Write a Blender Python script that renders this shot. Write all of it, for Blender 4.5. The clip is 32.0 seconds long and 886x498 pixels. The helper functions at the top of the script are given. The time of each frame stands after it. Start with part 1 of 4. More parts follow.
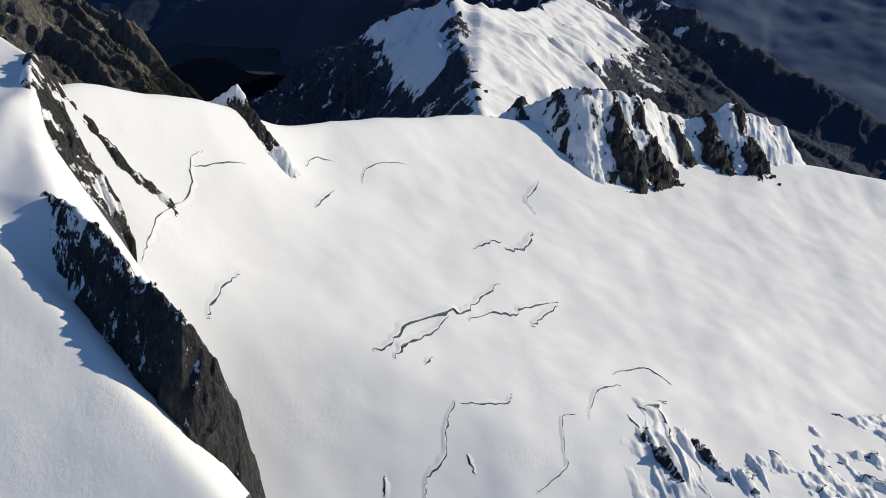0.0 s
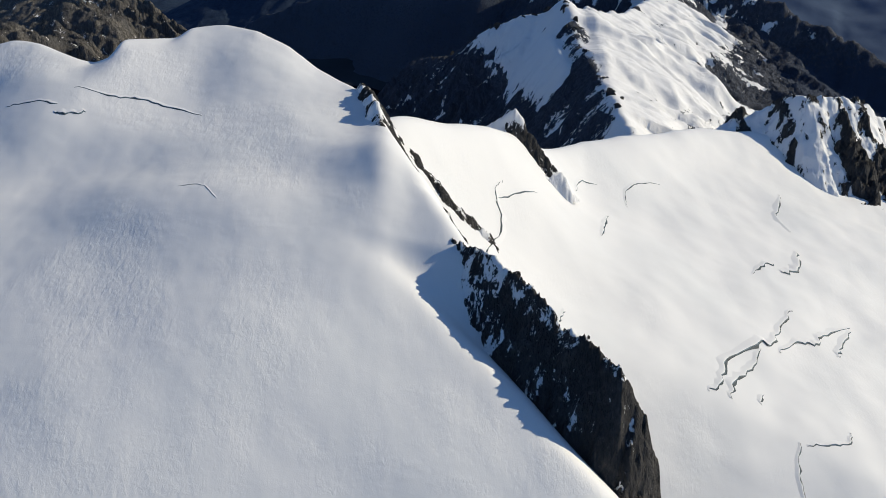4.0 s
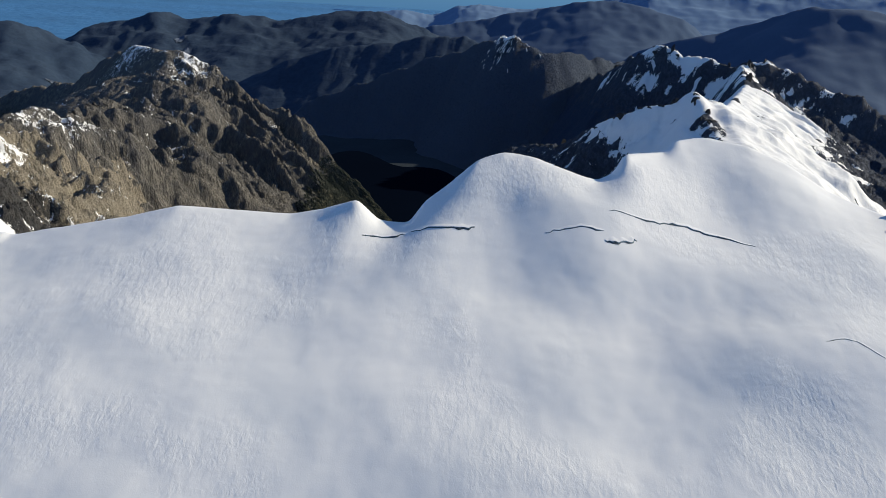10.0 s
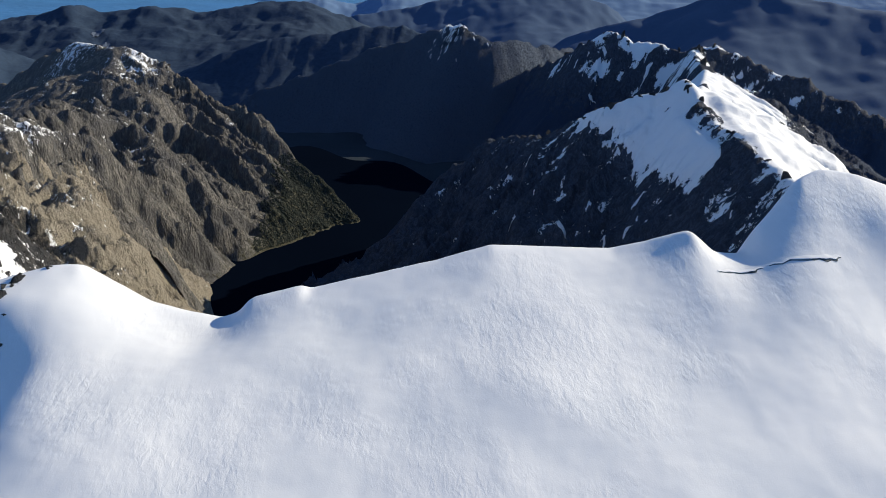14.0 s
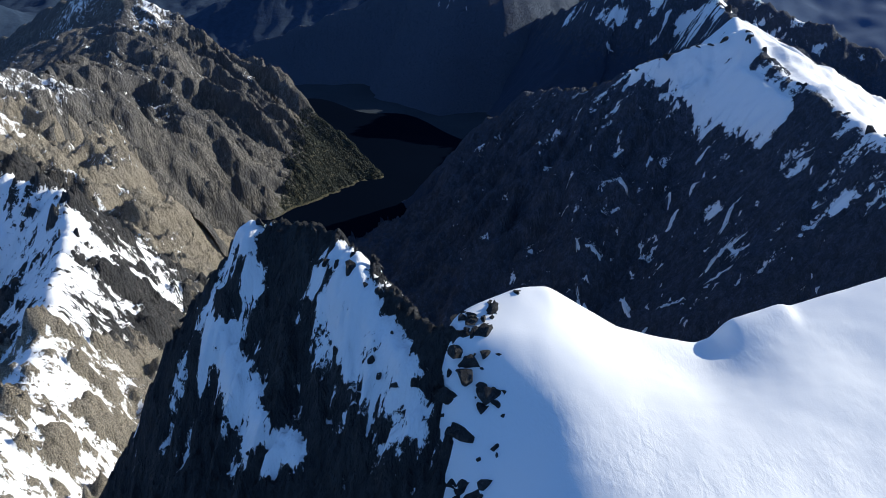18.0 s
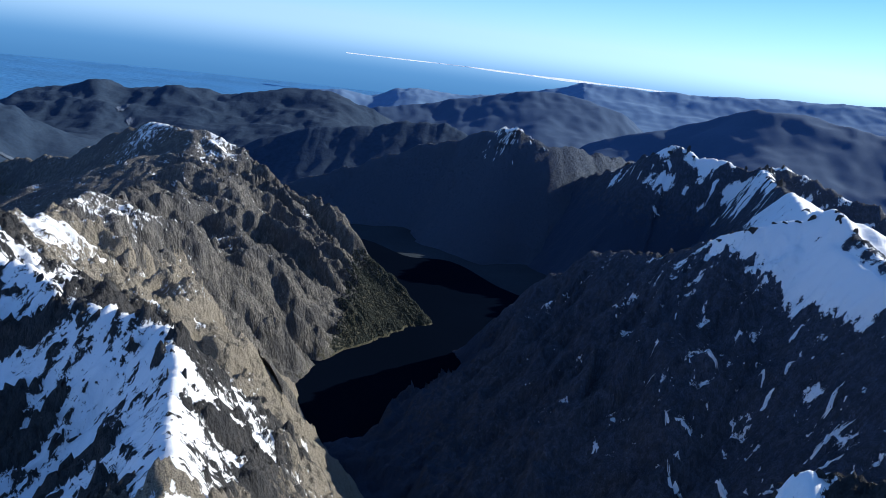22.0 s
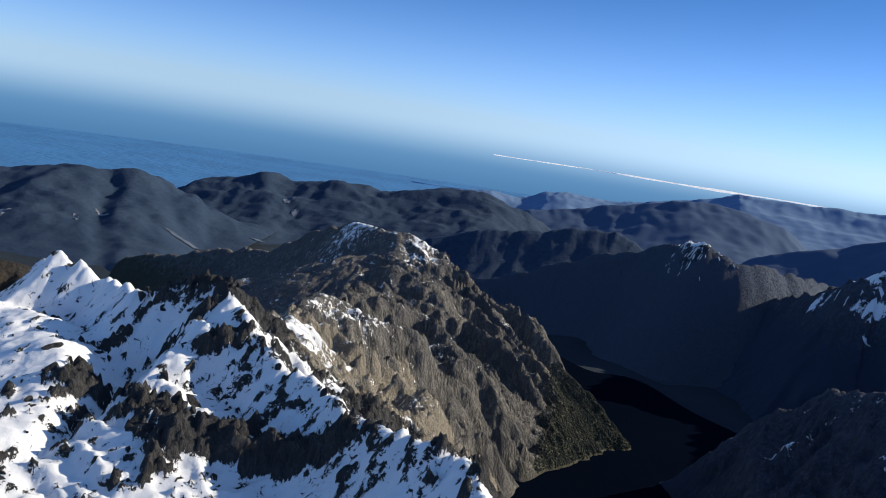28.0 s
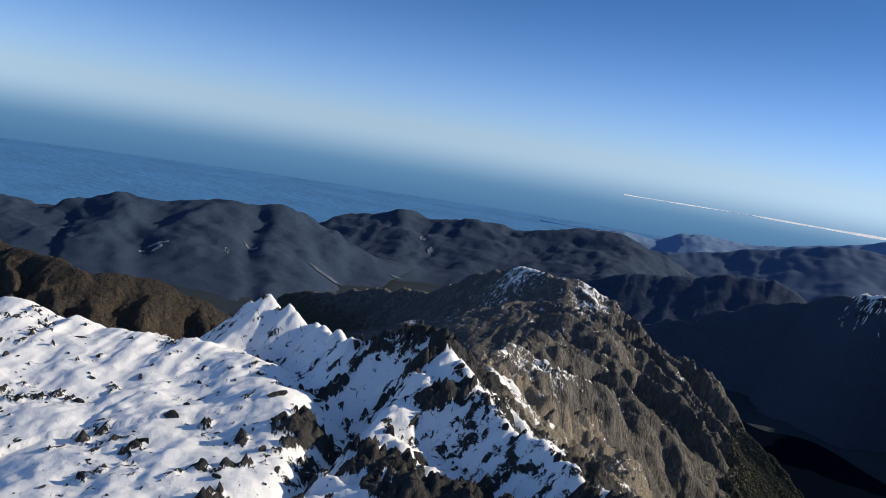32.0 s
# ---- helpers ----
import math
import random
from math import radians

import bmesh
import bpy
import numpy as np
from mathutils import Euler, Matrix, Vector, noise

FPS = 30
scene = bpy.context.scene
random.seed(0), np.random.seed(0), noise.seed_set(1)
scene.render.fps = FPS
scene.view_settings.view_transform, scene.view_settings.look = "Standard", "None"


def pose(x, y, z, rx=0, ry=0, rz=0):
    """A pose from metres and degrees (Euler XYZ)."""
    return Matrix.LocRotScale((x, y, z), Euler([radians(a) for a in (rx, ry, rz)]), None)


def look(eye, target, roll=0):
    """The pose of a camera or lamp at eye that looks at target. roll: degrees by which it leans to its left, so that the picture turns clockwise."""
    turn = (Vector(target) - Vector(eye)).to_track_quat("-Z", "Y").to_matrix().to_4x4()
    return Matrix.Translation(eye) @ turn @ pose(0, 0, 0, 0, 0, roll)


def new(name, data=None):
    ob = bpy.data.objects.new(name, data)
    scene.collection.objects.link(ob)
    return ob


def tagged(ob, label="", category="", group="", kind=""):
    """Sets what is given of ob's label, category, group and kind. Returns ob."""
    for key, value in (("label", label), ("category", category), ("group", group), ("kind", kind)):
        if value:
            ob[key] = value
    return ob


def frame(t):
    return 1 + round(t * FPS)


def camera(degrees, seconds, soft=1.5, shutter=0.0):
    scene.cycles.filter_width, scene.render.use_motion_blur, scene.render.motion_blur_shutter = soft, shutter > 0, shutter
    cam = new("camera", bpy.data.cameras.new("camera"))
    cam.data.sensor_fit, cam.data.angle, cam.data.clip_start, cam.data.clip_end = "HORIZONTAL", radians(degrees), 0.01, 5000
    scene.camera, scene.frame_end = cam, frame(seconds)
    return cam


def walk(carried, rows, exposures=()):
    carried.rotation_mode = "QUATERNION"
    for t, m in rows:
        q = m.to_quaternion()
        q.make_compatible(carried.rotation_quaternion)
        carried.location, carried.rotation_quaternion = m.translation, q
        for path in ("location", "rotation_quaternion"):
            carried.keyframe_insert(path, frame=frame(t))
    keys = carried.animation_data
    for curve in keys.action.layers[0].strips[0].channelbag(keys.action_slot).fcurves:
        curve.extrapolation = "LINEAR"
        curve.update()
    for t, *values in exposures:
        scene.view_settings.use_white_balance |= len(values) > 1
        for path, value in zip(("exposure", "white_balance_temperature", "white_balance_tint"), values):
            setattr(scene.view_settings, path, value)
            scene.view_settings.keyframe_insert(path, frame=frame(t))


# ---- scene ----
cam = camera(54.7, 32.0, soft=0.8)
METRES, EYE, TILT, LEAN, TURN = 300.0, 330.0, -24.5, -5.0, 0.0
ROWS = [
    (0.0, 0.0, 0.0, 0.0, 0.0, 0.0, -0.0),
    (0.5, -0.015, 0.0035, 0.0018, 2.17, 1.46, -0.86),
    (1.0, -0.0295, 0.0056, 0.0036, 3.54, 2.0, -0.85),
    (1.5, -0.044, 0.0068, 0.0053, 4.72, 0.95, 0.1),
    (2.0, -0.0587, 0.0094, 0.0071, 5.97, 0.19, 0.87),
    (2.5, -0.0734, 0.0113, 0.009, 5.3, 0.76, 1.02),
    (4.5, -0.1325, 0.0206, 0.0163, 2.98, -0.26, 1.45),
    (5.0, -0.1475, 0.023, 0.0182, 3.54, -0.73, 1.4),
    (5.5, -0.1623, 0.0254, 0.0202, 3.98, -0.69, 1.88),
    (6.0, -0.1771, 0.0276, 0.0221, 3.54, 0.5, 2.1),
    (6.5, -0.1921, 0.0301, 0.0241, 2.83, 2.86, 2.01),
    (7.0, -0.207, 0.0336, 0.0265, 3.25, 4.98, 1.12),
    (7.5, -0.2218, 0.0356, 0.0283, 4.24, 6.54, 0.18),
    (8.0, -0.2367, 0.0385, 0.0305, 4.23, 7.63, -0.77),
    (8.5, -0.2516, 0.0413, 0.0327, 3.9, 7.86, -1.04),
    (9.0, -0.2664, 0.0442, 0.035, 3.64, 7.33, -0.67),
    (9.5, -0.2812, 0.0473, 0.0371, 3.88, 6.07, -0.5),
    (10.0, -0.2961, 0.0499, 0.0397, 3.88, 5.41, -0.16),
    (10.5, -0.3109, 0.0519, 0.0422, 3.22, 6.0, 0.13),
    (11.0, -0.3261, 0.0554, 0.0443, 2.27, 6.39, 0.74),
    (11.5, -0.3411, 0.0588, 0.0468, 1.44, 6.16, 1.38),
    (12.0, -0.3561, 0.0618, 0.0492, 0.75, 5.91, 1.93),
    (12.5, -0.3713, 0.0651, 0.0518, 0.28, 5.68, 2.13),
    (13.0, -0.3864, 0.0688, 0.0543, -0.05, 5.43, 2.37),
    (13.5, -0.4015, 0.0727, 0.0569, -0.5, 4.94, 2.49),
    (15.5, -0.4601, 0.0915, 0.0677, -2.25, 3.83, 3.09),
    (16.0, -0.4744, 0.0957, 0.0706, -2.16, 3.55, 3.33),
    (16.5, -0.4889, 0.1006, 0.0736, -2.09, 3.18, 3.79),
    (17.0, -0.5034, 0.1054, 0.0766, -2.02, 2.32, 3.86),
    (17.5, -0.5177, 0.1095, 0.0796, -2.0, 1.55, 3.63),
    (18.0, -0.5322, 0.1142, 0.0827, -2.36, 1.1, 3.44),
    (18.5, -0.5467, 0.1193, 0.0857, -2.67, 1.57, 2.75),
    (19.0, -0.5612, 0.1244, 0.0889, -2.59, 2.96, 2.35),
    (19.5, -0.5757, 0.1292, 0.092, -2.24, 4.88, 2.21),
    (20.0, -0.5903, 0.1344, 0.0952, -2.24, 6.78, 1.74),
    (20.5, -0.6044, 0.1413, 0.0982, -2.62, 8.36, 0.8),
    (21.0, -0.6193, 0.1447, 0.1014, -2.9, 9.43, -0.06),
    (21.5, -0.6338, 0.1496, 0.1043, -2.97, 9.84, -0.28),
    (22.0, -0.6493, 0.1521, 0.1071, -2.68, 10.59, -0.87),
    (22.5, -0.6637, 0.16, 0.1103, -1.86, 11.55, -1.63),
    (23.0, -0.6788, 0.1647, 0.1135, -1.02, 12.55, -2.29),
    (23.5, -0.6941, 0.1687, 0.117, -0.65, 13.84, -2.67),
    (24.0, -0.7094, 0.1735, 0.1197, -0.47, 14.75, -3.14),
    (24.5, -0.7241, 0.1748, 0.1222, -0.14, 15.36, -3.41),
    (25.0, -0.7396, 0.1801, 0.125, 0.2, 16.01, -3.56),
    (25.5, -0.7553, 0.1829, 0.1276, 0.64, 16.53, -4.0),
    (27.5, -0.8165, 0.1948, 0.1371, 3.78, 16.76, -5.85),
    (28.0, -0.8323, 0.1981, 0.1396, 4.76, 16.72, -6.32),
    (28.5, -0.8479, 0.2002, 0.1414, 6.01, 16.9, -6.74),
    (29.0, -0.8638, 0.2031, 0.1435, 7.02, 17.1, -7.36),
    (29.5, -0.88, 0.2064, 0.1453, 8.03, 17.27, -7.86),
    (30.0, -0.8954, 0.207, 0.1473, 9.04, 17.5, -8.18),
    (30.5, -0.9115, 0.2092, 0.1486, 9.81, 17.62, -8.93),
    (31.0, -0.927, 0.2101, 0.1497, 10.44, 17.42, -9.56),
    (31.5, -0.9431, 0.2119, 0.151, 11.13, 17.41, -9.85),
    (32.0, -0.9592, 0.2121, 0.1522, 12.02, 18.17, -10.12),
]
walk(cam, [(t, pose(0, 0, EYE, TILT, LEAN, TURN) @ pose(METRES * x, METRES * y, METRES * z, 90 + pitch, roll, yaw)) for t, x, y, z, yaw, pitch, roll in ROWS],
     exposures=((0, -0.08, 7500, 9), (8, 0.06, 7600, 7), (13, 0.42, 7500, 8), (16, 0.42, 6800, 9), (17.5, 0.50, 6600, 8), (19.5, 0.72, 6400, 9), (21, 0.72, 6300, 9), (22.5, 0.60, 6300, 9), (26, 0.52, 6800, 10), (28, 0.43, 7250, 10), (29.5, 0.30, 7450, 10), (32, 0.22, 7600, 11)))

# ---------------------------------------------------------------- world, sun
SUN_AZ, SUN_EL = 23.0, 25.5          # degrees ahead of the right-hand side, and above the horizon
sun_dir = Vector((math.cos(radians(SUN_AZ)) * math.cos(radians(SUN_EL)), math.sin(radians(SUN_AZ)) * math.cos(radians(SUN_EL)), math.sin(radians(SUN_EL))))


def make_world():
    w = bpy.data.worlds.new("sky")
    w.use_nodes = True
    nt = w.node_tree
    nt.nodes.clear()
    out = nt.nodes.new("ShaderNodeOutputWorld")
    bg = nt.nodes.new("ShaderNodeBackground")
    bg.inputs["Strength"].default_value = 0.14
    sky = nt.nodes.new("ShaderNodeTexSky")
    sky.sky_type = "NISHITA"
    sky.sun_disc = False
    sky.sun_elevation = radians(SUN_EL)
    sky.sun_rotation = radians(90 - SUN_AZ)
    sky.altitude = 1800
    sky.air_density = 1.0
    sky.dust_density = 0.4
    sky.ozone_density = 3.0
    tc = nt.nodes.new("ShaderNodeTexCoord")
    sep = nt.nodes.new("ShaderNodeSeparateXYZ")
    nt.links.new(tc.outputs["Generated"], sep.inputs[0])
    # below the horizon the open sea goes on into the haze
    ramp = nt.nodes.new("ShaderNodeMapRange")
    ramp.interpolation_type = "SMOOTHSTEP"
    ramp.inputs["From Min"].default_value = -0.044
    ramp.inputs["From Max"].default_value = 0.004
    nt.links.new(sep.outputs["Z"], ramp.inputs["Value"])
    mix = nt.nodes.new("ShaderNodeMix")
    mix.data_type = "RGBA"
    sea_in = nt.nodes.new("ShaderNodeMapRange")
    sea_in.interpolation_type = "SMOOTHSTEP"
    sea_in.inputs["From Min"].default_value = -0.075
    sea_in.inputs["From Max"].default_value = -0.020
    nt.links.new(sep.outputs["Z"], sea_in.inputs["Value"])
    sea = nt.nodes.new("ShaderNodeMix")
    sea.data_type = "RGBA"
    sea.inputs["A"].default_value = (0.37, 1.15, 2.5, 1)
    sea.inputs["B"].default_value = (0.66, 1.70, 3.3, 1)
    nt.links.new(sea_in.outputs["Result"], sea.inputs["Factor"])
    nt.links.new(sea.outputs["Result"], mix.inputs["A"])
    nt.links.new(ramp.outputs["Result"], mix.inputs["Factor"])
    # the sky's own light deepens upwards; at and under the horizon it stays at the pale haze
    comb = nt.nodes.new("ShaderNodeCombineXYZ")
    for key in ("X", "Y"):
        nt.links.new(sep.outputs[key], comb.inputs[key])
    low = nt.nodes.new("ShaderNodeMath")
    low.operation = "MAXIMUM"
    low.inputs[1].default_value = 0.015
    nt.links.new(sep.outputs["Z"], low.inputs[0])
    nt.links.new(low.outputs[0], comb.inputs["Z"])
    nt.links.new(comb.outputs[0], sky.inputs["Vector"])
    deep = nt.nodes.new("ShaderNodeMapRange")
    deep.interpolation_type = "SMOOTHSTEP"
    deep.inputs["From Min"].default_value = 0.0
    deep.inputs["From Max"].default_value = 0.21
    nt.links.new(sep.outputs["Z"], deep.inputs["Value"])
    hue = nt.nodes.new("ShaderNodeMix")
    hue.data_type = "RGBA"
    hue.inputs["A"].default_value = (0.39, 0.56, 0.98, 1)
    hue.inputs["B"].default_value = (0.15, 0.34, 0.61, 1)
    nt.links.new(deep.outputs["Result"], hue.inputs["Factor"])
    tint = nt.nodes.new("ShaderNodeVectorMath")
    tint.operation = "MULTIPLY"
    nt.links.new(sky.outputs[0], tint.inputs[0])
    # overhead, out of view, the sky is brightened to lift the shaded slopes
    high = nt.nodes.new("ShaderNodeMapRange")
    high.interpolation_type = "SMOOTHSTEP"
    high.inputs["From Min"].default_value = 0.24
    high.inputs["From Max"].default_value = 0.75
    nt.links.new(sep.outputs["Z"], high.inputs["Value"])
    overhead_lift = nt.nodes.new("ShaderNodeMix")
    overhead_lift.data_type = "RGBA"
    overhead_lift.inputs["B"].default_value = (0.72, 0.86, 1.0, 1)
    nt.links.new(high.outputs["Result"], overhead_lift.inputs["Factor"])
    nt.links.new(hue.outputs["Result"], overhead_lift.inputs["A"])
    nt.links.new(overhead_lift.outputs["Result"], tint.inputs[1])
    nt.links.new(tint.outputs[0], mix.inputs["B"])
    nt.links.new(mix.outputs["Result"], bg.inputs["Color"])
    nt.links.new(bg.outputs[0], out.inputs["Surface"])
    scene.world = w


make_world()
sun = new("sun", bpy.data.lights.new("sun", "SUN"))
sun.data.energy = 4.0
sun.data.angle = radians(0.5)
sun.data.color = (1.0, 0.965, 0.87)
sun.matrix_world = look(sun_dir * 900, (0, 0, 0))


# ---------------------------------------------------------------- materials
def nodes_of(name):
    m = bpy.data.materials.new(name)
    m.use_nodes = True
    nt = m.node_tree
    nt.nodes.clear()
    out = nt.nodes.new("ShaderNodeOutputMaterial")
    b = nt.nodes.new("ShaderNodeBsdfPrincipled")
    nt.links.new(b.outputs[0], out.inputs["Surface"])
    return m, nt, b


def n_noise(nt, vec, scale, detail=6, rough=0.6, dist=0.0):
    n = nt.nodes.new("ShaderNodeTexNoise")
    n.inputs["Scale"].default_value = scale
    n.inputs["Detail"].default_value = detail
    n.inputs["Roughness"].default_value = rough
    n.inputs["Distortion"].default_value = dist
    nt.links.new(vec, n.inputs["Vector"])
    return n.outputs["Fac"]


def n_math(nt, op, a, b=0.0, c=None):
    n = nt.nodes.new("ShaderNodeMath")
    n.operation = op
    for i, v in enumerate((a, b) if c is None else (a, b, c)):
        if isinstance(v, (int, float)):
            n.inputs[i].default_value = v
        else:
            nt.links.new(v, n.inputs[i])
    return n.outputs[0]


def n_range(nt, v, a, b, lo=0.0, hi=1.0):
    n = nt.nodes.new("ShaderNodeMapRange")
    n.interpolation_type = "SMOOTHSTEP"
    for k, x in (("From Min", a), ("From Max", b), ("To Min", lo), ("To Max", hi)):
        n.inputs[k].default_value = x
    nt.links.new(v, n.inputs["Value"])
    return n.outputs["Result"]


def n_mix(nt, f, a, b):
    n = nt.nodes.new("ShaderNodeMix")
    n.data_type = "RGBA"
    for key, v in (("Factor", f), ("A", a), ("B", b)):
        if isinstance(v, (int, float)):
            n.inputs[key].default_value = v
        elif isinstance(v, tuple):
            n.inputs[key].default_value = (*v, 1)
        else:
            nt.links.new(v, n.inputs[key])
    return n.outputs["Result"]


def n_bump(nt, h, strength, distance, normal=None):
    n = nt.nodes.new("ShaderNodeBump")
    n.inputs["Strength"].default_value = strength
    n.inputs["Distance"].default_value = distance
    nt.links.new(h, n.inputs["Height"])
    if normal is not None:
        nt.links.new(normal, n.inputs["Normal"])
    return n.outputs[0]


def n_pos(nt, scale=(1, 1, 1), rot=(0, 0, 0)):
    g = nt.nodes.new("ShaderNodeNewGeometry")
    mp = nt.nodes.new("ShaderNodeMapping")
    mp.inputs["Scale"].default_value = scale
    mp.inputs["Rotation"].default_value = rot
    nt.links.new(g.outputs["Position"], mp.inputs["Vector"])
    return mp.outputs[0]


def n_attr(nt, name):
    n = nt.nodes.new("ShaderNodeAttribute")
    n.attribute_name = name
    return n.outputs["Fac"]


SNOW = (0.84, 0.838, 0.83)


def snow_material(name="snow", grain=1.0, wind=0.13, swell=0.05):
    """Wind-packed snow: fine sastrugi across the slope, broad soft swells, faint dusty films."""
    m, nt, b = nodes_of(name)
    p = n_pos(nt)
    broad = n_noise(nt, p, 0.10 * grain, 4, 0.5)
    film = n_noise(nt, p, 0.35 * grain, 6, 0.6, 0.5)
    col = n_mix(nt, n_range(nt, broad, 0.35, 0.75), SNOW, (0.80, 0.808, 0.805))
    col = n_mix(nt, n_range(nt, film, 0.52, 0.85, 0.0, 0.12), col, (0.72, 0.72, 0.73))
    nt.links.new(col, b.inputs["Base Color"])
    b.inputs["Roughness"].default_value = 0.62
    b.inputs["Specular IOR Level"].default_value = 0.25
    # wind ripples come in patches, with smooth packed snow between
    where = n_range(nt, n_noise(nt, p, 0.085 * grain, 4, 0.55, 0.4), 0.42, 0.66)
    ripple = n_noise(nt, n_pos(nt, (1.0, 0.45, 0.8), (0, 0, 0.6)), 2.3 * grain, 7, 0.58, 0.35)
    fine = n_noise(nt, p, 9.0 * grain, 3, 0.6)
    bump = n_bump(nt, n_math(nt, "MULTIPLY", ripple, n_math(nt, "ADD", where, 0.12)), wind * 2.2, 0.16 / grain)
    soft_swell = n_noise(nt, p, 0.30 * grain, 3, 0.45)
    bump = n_bump(nt, soft_swell, swell, 0.5 / grain, bump)
    bump = n_bump(nt, fine, 0.10, 0.05 / grain, bump)
    nt.links.new(bump, b.inputs["Normal"])
    return m


def mountain_material(name, rock_a, rock_b, grain=1.0, patch=1.0, veg_tone=(0.045, 0.055, 0.028), slope=2.2, snow_bump=0.25, forest=(0.020, 0.032, 0.018), scrub=True, ragged=1.0, bare=0.62, blotch=0.0):
    """Bare rock with fissures and scree, scrub or a second tone where the mesh says so, and snow lying on the gentler
    ledges.
    """
    m, nt, b = nodes_of(name)
    p = n_pos(nt)
    streak = n_pos(nt, (1.0, 1.0, 0.32))
    geo = nt.nodes.new("ShaderNodeNewGeometry")
    nz = nt.nodes.new("ShaderNodeSeparateXYZ")
    nt.links.new(geo.outputs["Normal"], nz.inputs[0])
    big = n_noise(nt, p, 0.035 * grain, 5, 0.55)
    mid = n_noise(nt, streak, 0.22 * grain, 8, 0.68, 0.15)
    fine = n_noise(nt, streak, 1.1 * grain, 6, 0.7)
    blocks = nt.nodes.new("ShaderNodeTexVoronoi")
    blocks.inputs["Scale"].default_value = 0.30 * grain
    blocks.inputs["Detail"].default_value = 3.0
    blocks.inputs["Roughness"].default_value = 0.65
    nt.links.new(streak, blocks.inputs["Vector"])
    block = blocks.outputs["Distance"]
    rock = n_mix(nt, n_range(nt, big, 0.3, 0.7), rock_a, rock_b)
    rock = n_mix(nt, n_range(nt, mid, 0.44, 0.58), n_mix(nt, 0.50, rock, (0.036, 0.038, 0.044)), rock)
    rock = n_mix(nt, n_range(nt, fine, 0.40, 0.58, 0.52, 0.0), rock, (0.036, 0.038, 0.042))
    rock = n_mix(nt, n_range(nt, block, 0.55, 0.95, 0.0, 0.45), rock, (0.034, 0.036, 0.040))
    rock = n_mix(nt, n_range(nt, n_noise(nt, p, 0.5 * grain, 5, 0.7), 0.6, 0.75, 0.0, 0.35), rock, (0.30, 0.28, 0.25))
    if blotch:
        seam = n_noise(nt, n_pos(nt, (1.0, 1.0, 0.5)), 0.020 * grain, 7, 0.62, 0.6)
        rock = n_mix(nt, n_range(nt, seam, 0.47, 0.60, 0.0, blotch), rock, (0.115, 0.112, 0.112))
    vg = n_math(nt, "ADD", n_attr(nt, "veg_tone"), n_math(nt, "MULTIPLY", n_math(nt, "SUBTRACT", n_noise(nt, p, 0.12 * grain, 7, 0.7), 0.5), 2.2))
    vmask = n_range(nt, vg, -0.12, 0.28)
    trees = n_noise(nt, p, 1.5 * grain, 3, 0.6)
    vcol = n_mix(nt, n_range(nt, trees, 0.35, 0.65), forest, veg_tone)
    if scrub:
        rock = n_mix(nt, vmask, rock, vcol)
    # snow: the mesh's own cover, gentler ground, and two sizes of ragged patches
    n1 = n_noise(nt, n_pos(nt, (1, 1, 0.5)), 0.16 * grain * patch, 9, 0.72, 0.8)
    n2 = n_noise(nt, n_pos(nt, (1, 1, 0.45)), 0.75 * grain * patch, 7, 0.75)
    s = n_math(nt, "ADD", n_attr(nt, "snow"), n_math(nt, "MULTIPLY", n_math(nt, "SUBTRACT", nz.outputs["Z"], bare), slope))
    s = n_math(nt, "ADD", s, n_math(nt, "MULTIPLY", n_math(nt, "SUBTRACT", n1, 0.5), 4.6 * ragged))
    s = n_math(nt, "ADD", s, n_math(nt, "MULTIPLY", n_math(nt, "SUBTRACT", n2, 0.5), 2.6 * ragged))
    smask = n_range(nt, s, -0.03, 0.07)
    col = n_mix(nt, smask, rock, SNOW)
    nt.links.new(col, b.inputs["Base Color"])
    nt.links.new(n_range(nt, smask, 0, 1, 0.88, 0.6), b.inputs["Roughness"])
    b.inputs["Specular IOR Level"].default_value = 0.2
    inv = n_math(nt, "SUBTRACT", 1.0, smask)
    h = n_math(nt, "ADD", n_math(nt, "MULTIPLY", n_math(nt, "SUBTRACT", n_math(nt, "MULTIPLY", mid, 0.6), n_math(nt, "MULTIPLY", block, 0.42)), n_math(nt, "ADD", inv, snow_bump * 0.3)), n_math(nt, "MULTIPLY", inv, 0.25))
    bump = n_bump(nt, h, 1.0, 4.2 / grain)
    h2 = n_math(nt, "MULTIPLY", n_math(nt, "ADD", fine, n_math(nt, "MULTIPLY", trees, vmask if scrub else 0.0)), n_math(nt, "ADD", inv, 0.12))
    bump = n_bump(nt, h2, 1.0, 1.1 / grain, bump)
    nt.links.new(bump, b.inputs["Normal"])
    return m


def forest_material(name, a, b_, scale=0.05, tufts=0.25, relief=0.12):
    m, nt, b = nodes_of(name)
    p = n_pos(nt)
    big = n_noise(nt, p, scale * 0.3, 6, 0.6)
    crowns = n_noise(nt, p, scale * 6, 5, 0.7)
    col = n_mix(nt, n_range(nt, big, 0.35, 0.68), a, b_)
    col = n_mix(nt, n_range(nt, crowns, 0.4, 0.65, 0.0, tufts), col, tuple(c * 0.5 for c in a))
    nt.links.new(col, b.inputs["Base Color"])
    b.inputs["Roughness"].default_value = 0.95
    b.inputs["Specular IOR Level"].default_value = 0.1
    nt.links.new(n_bump(nt, crowns, relief, 0.3 / scale), b.inputs["Normal"])
    return m


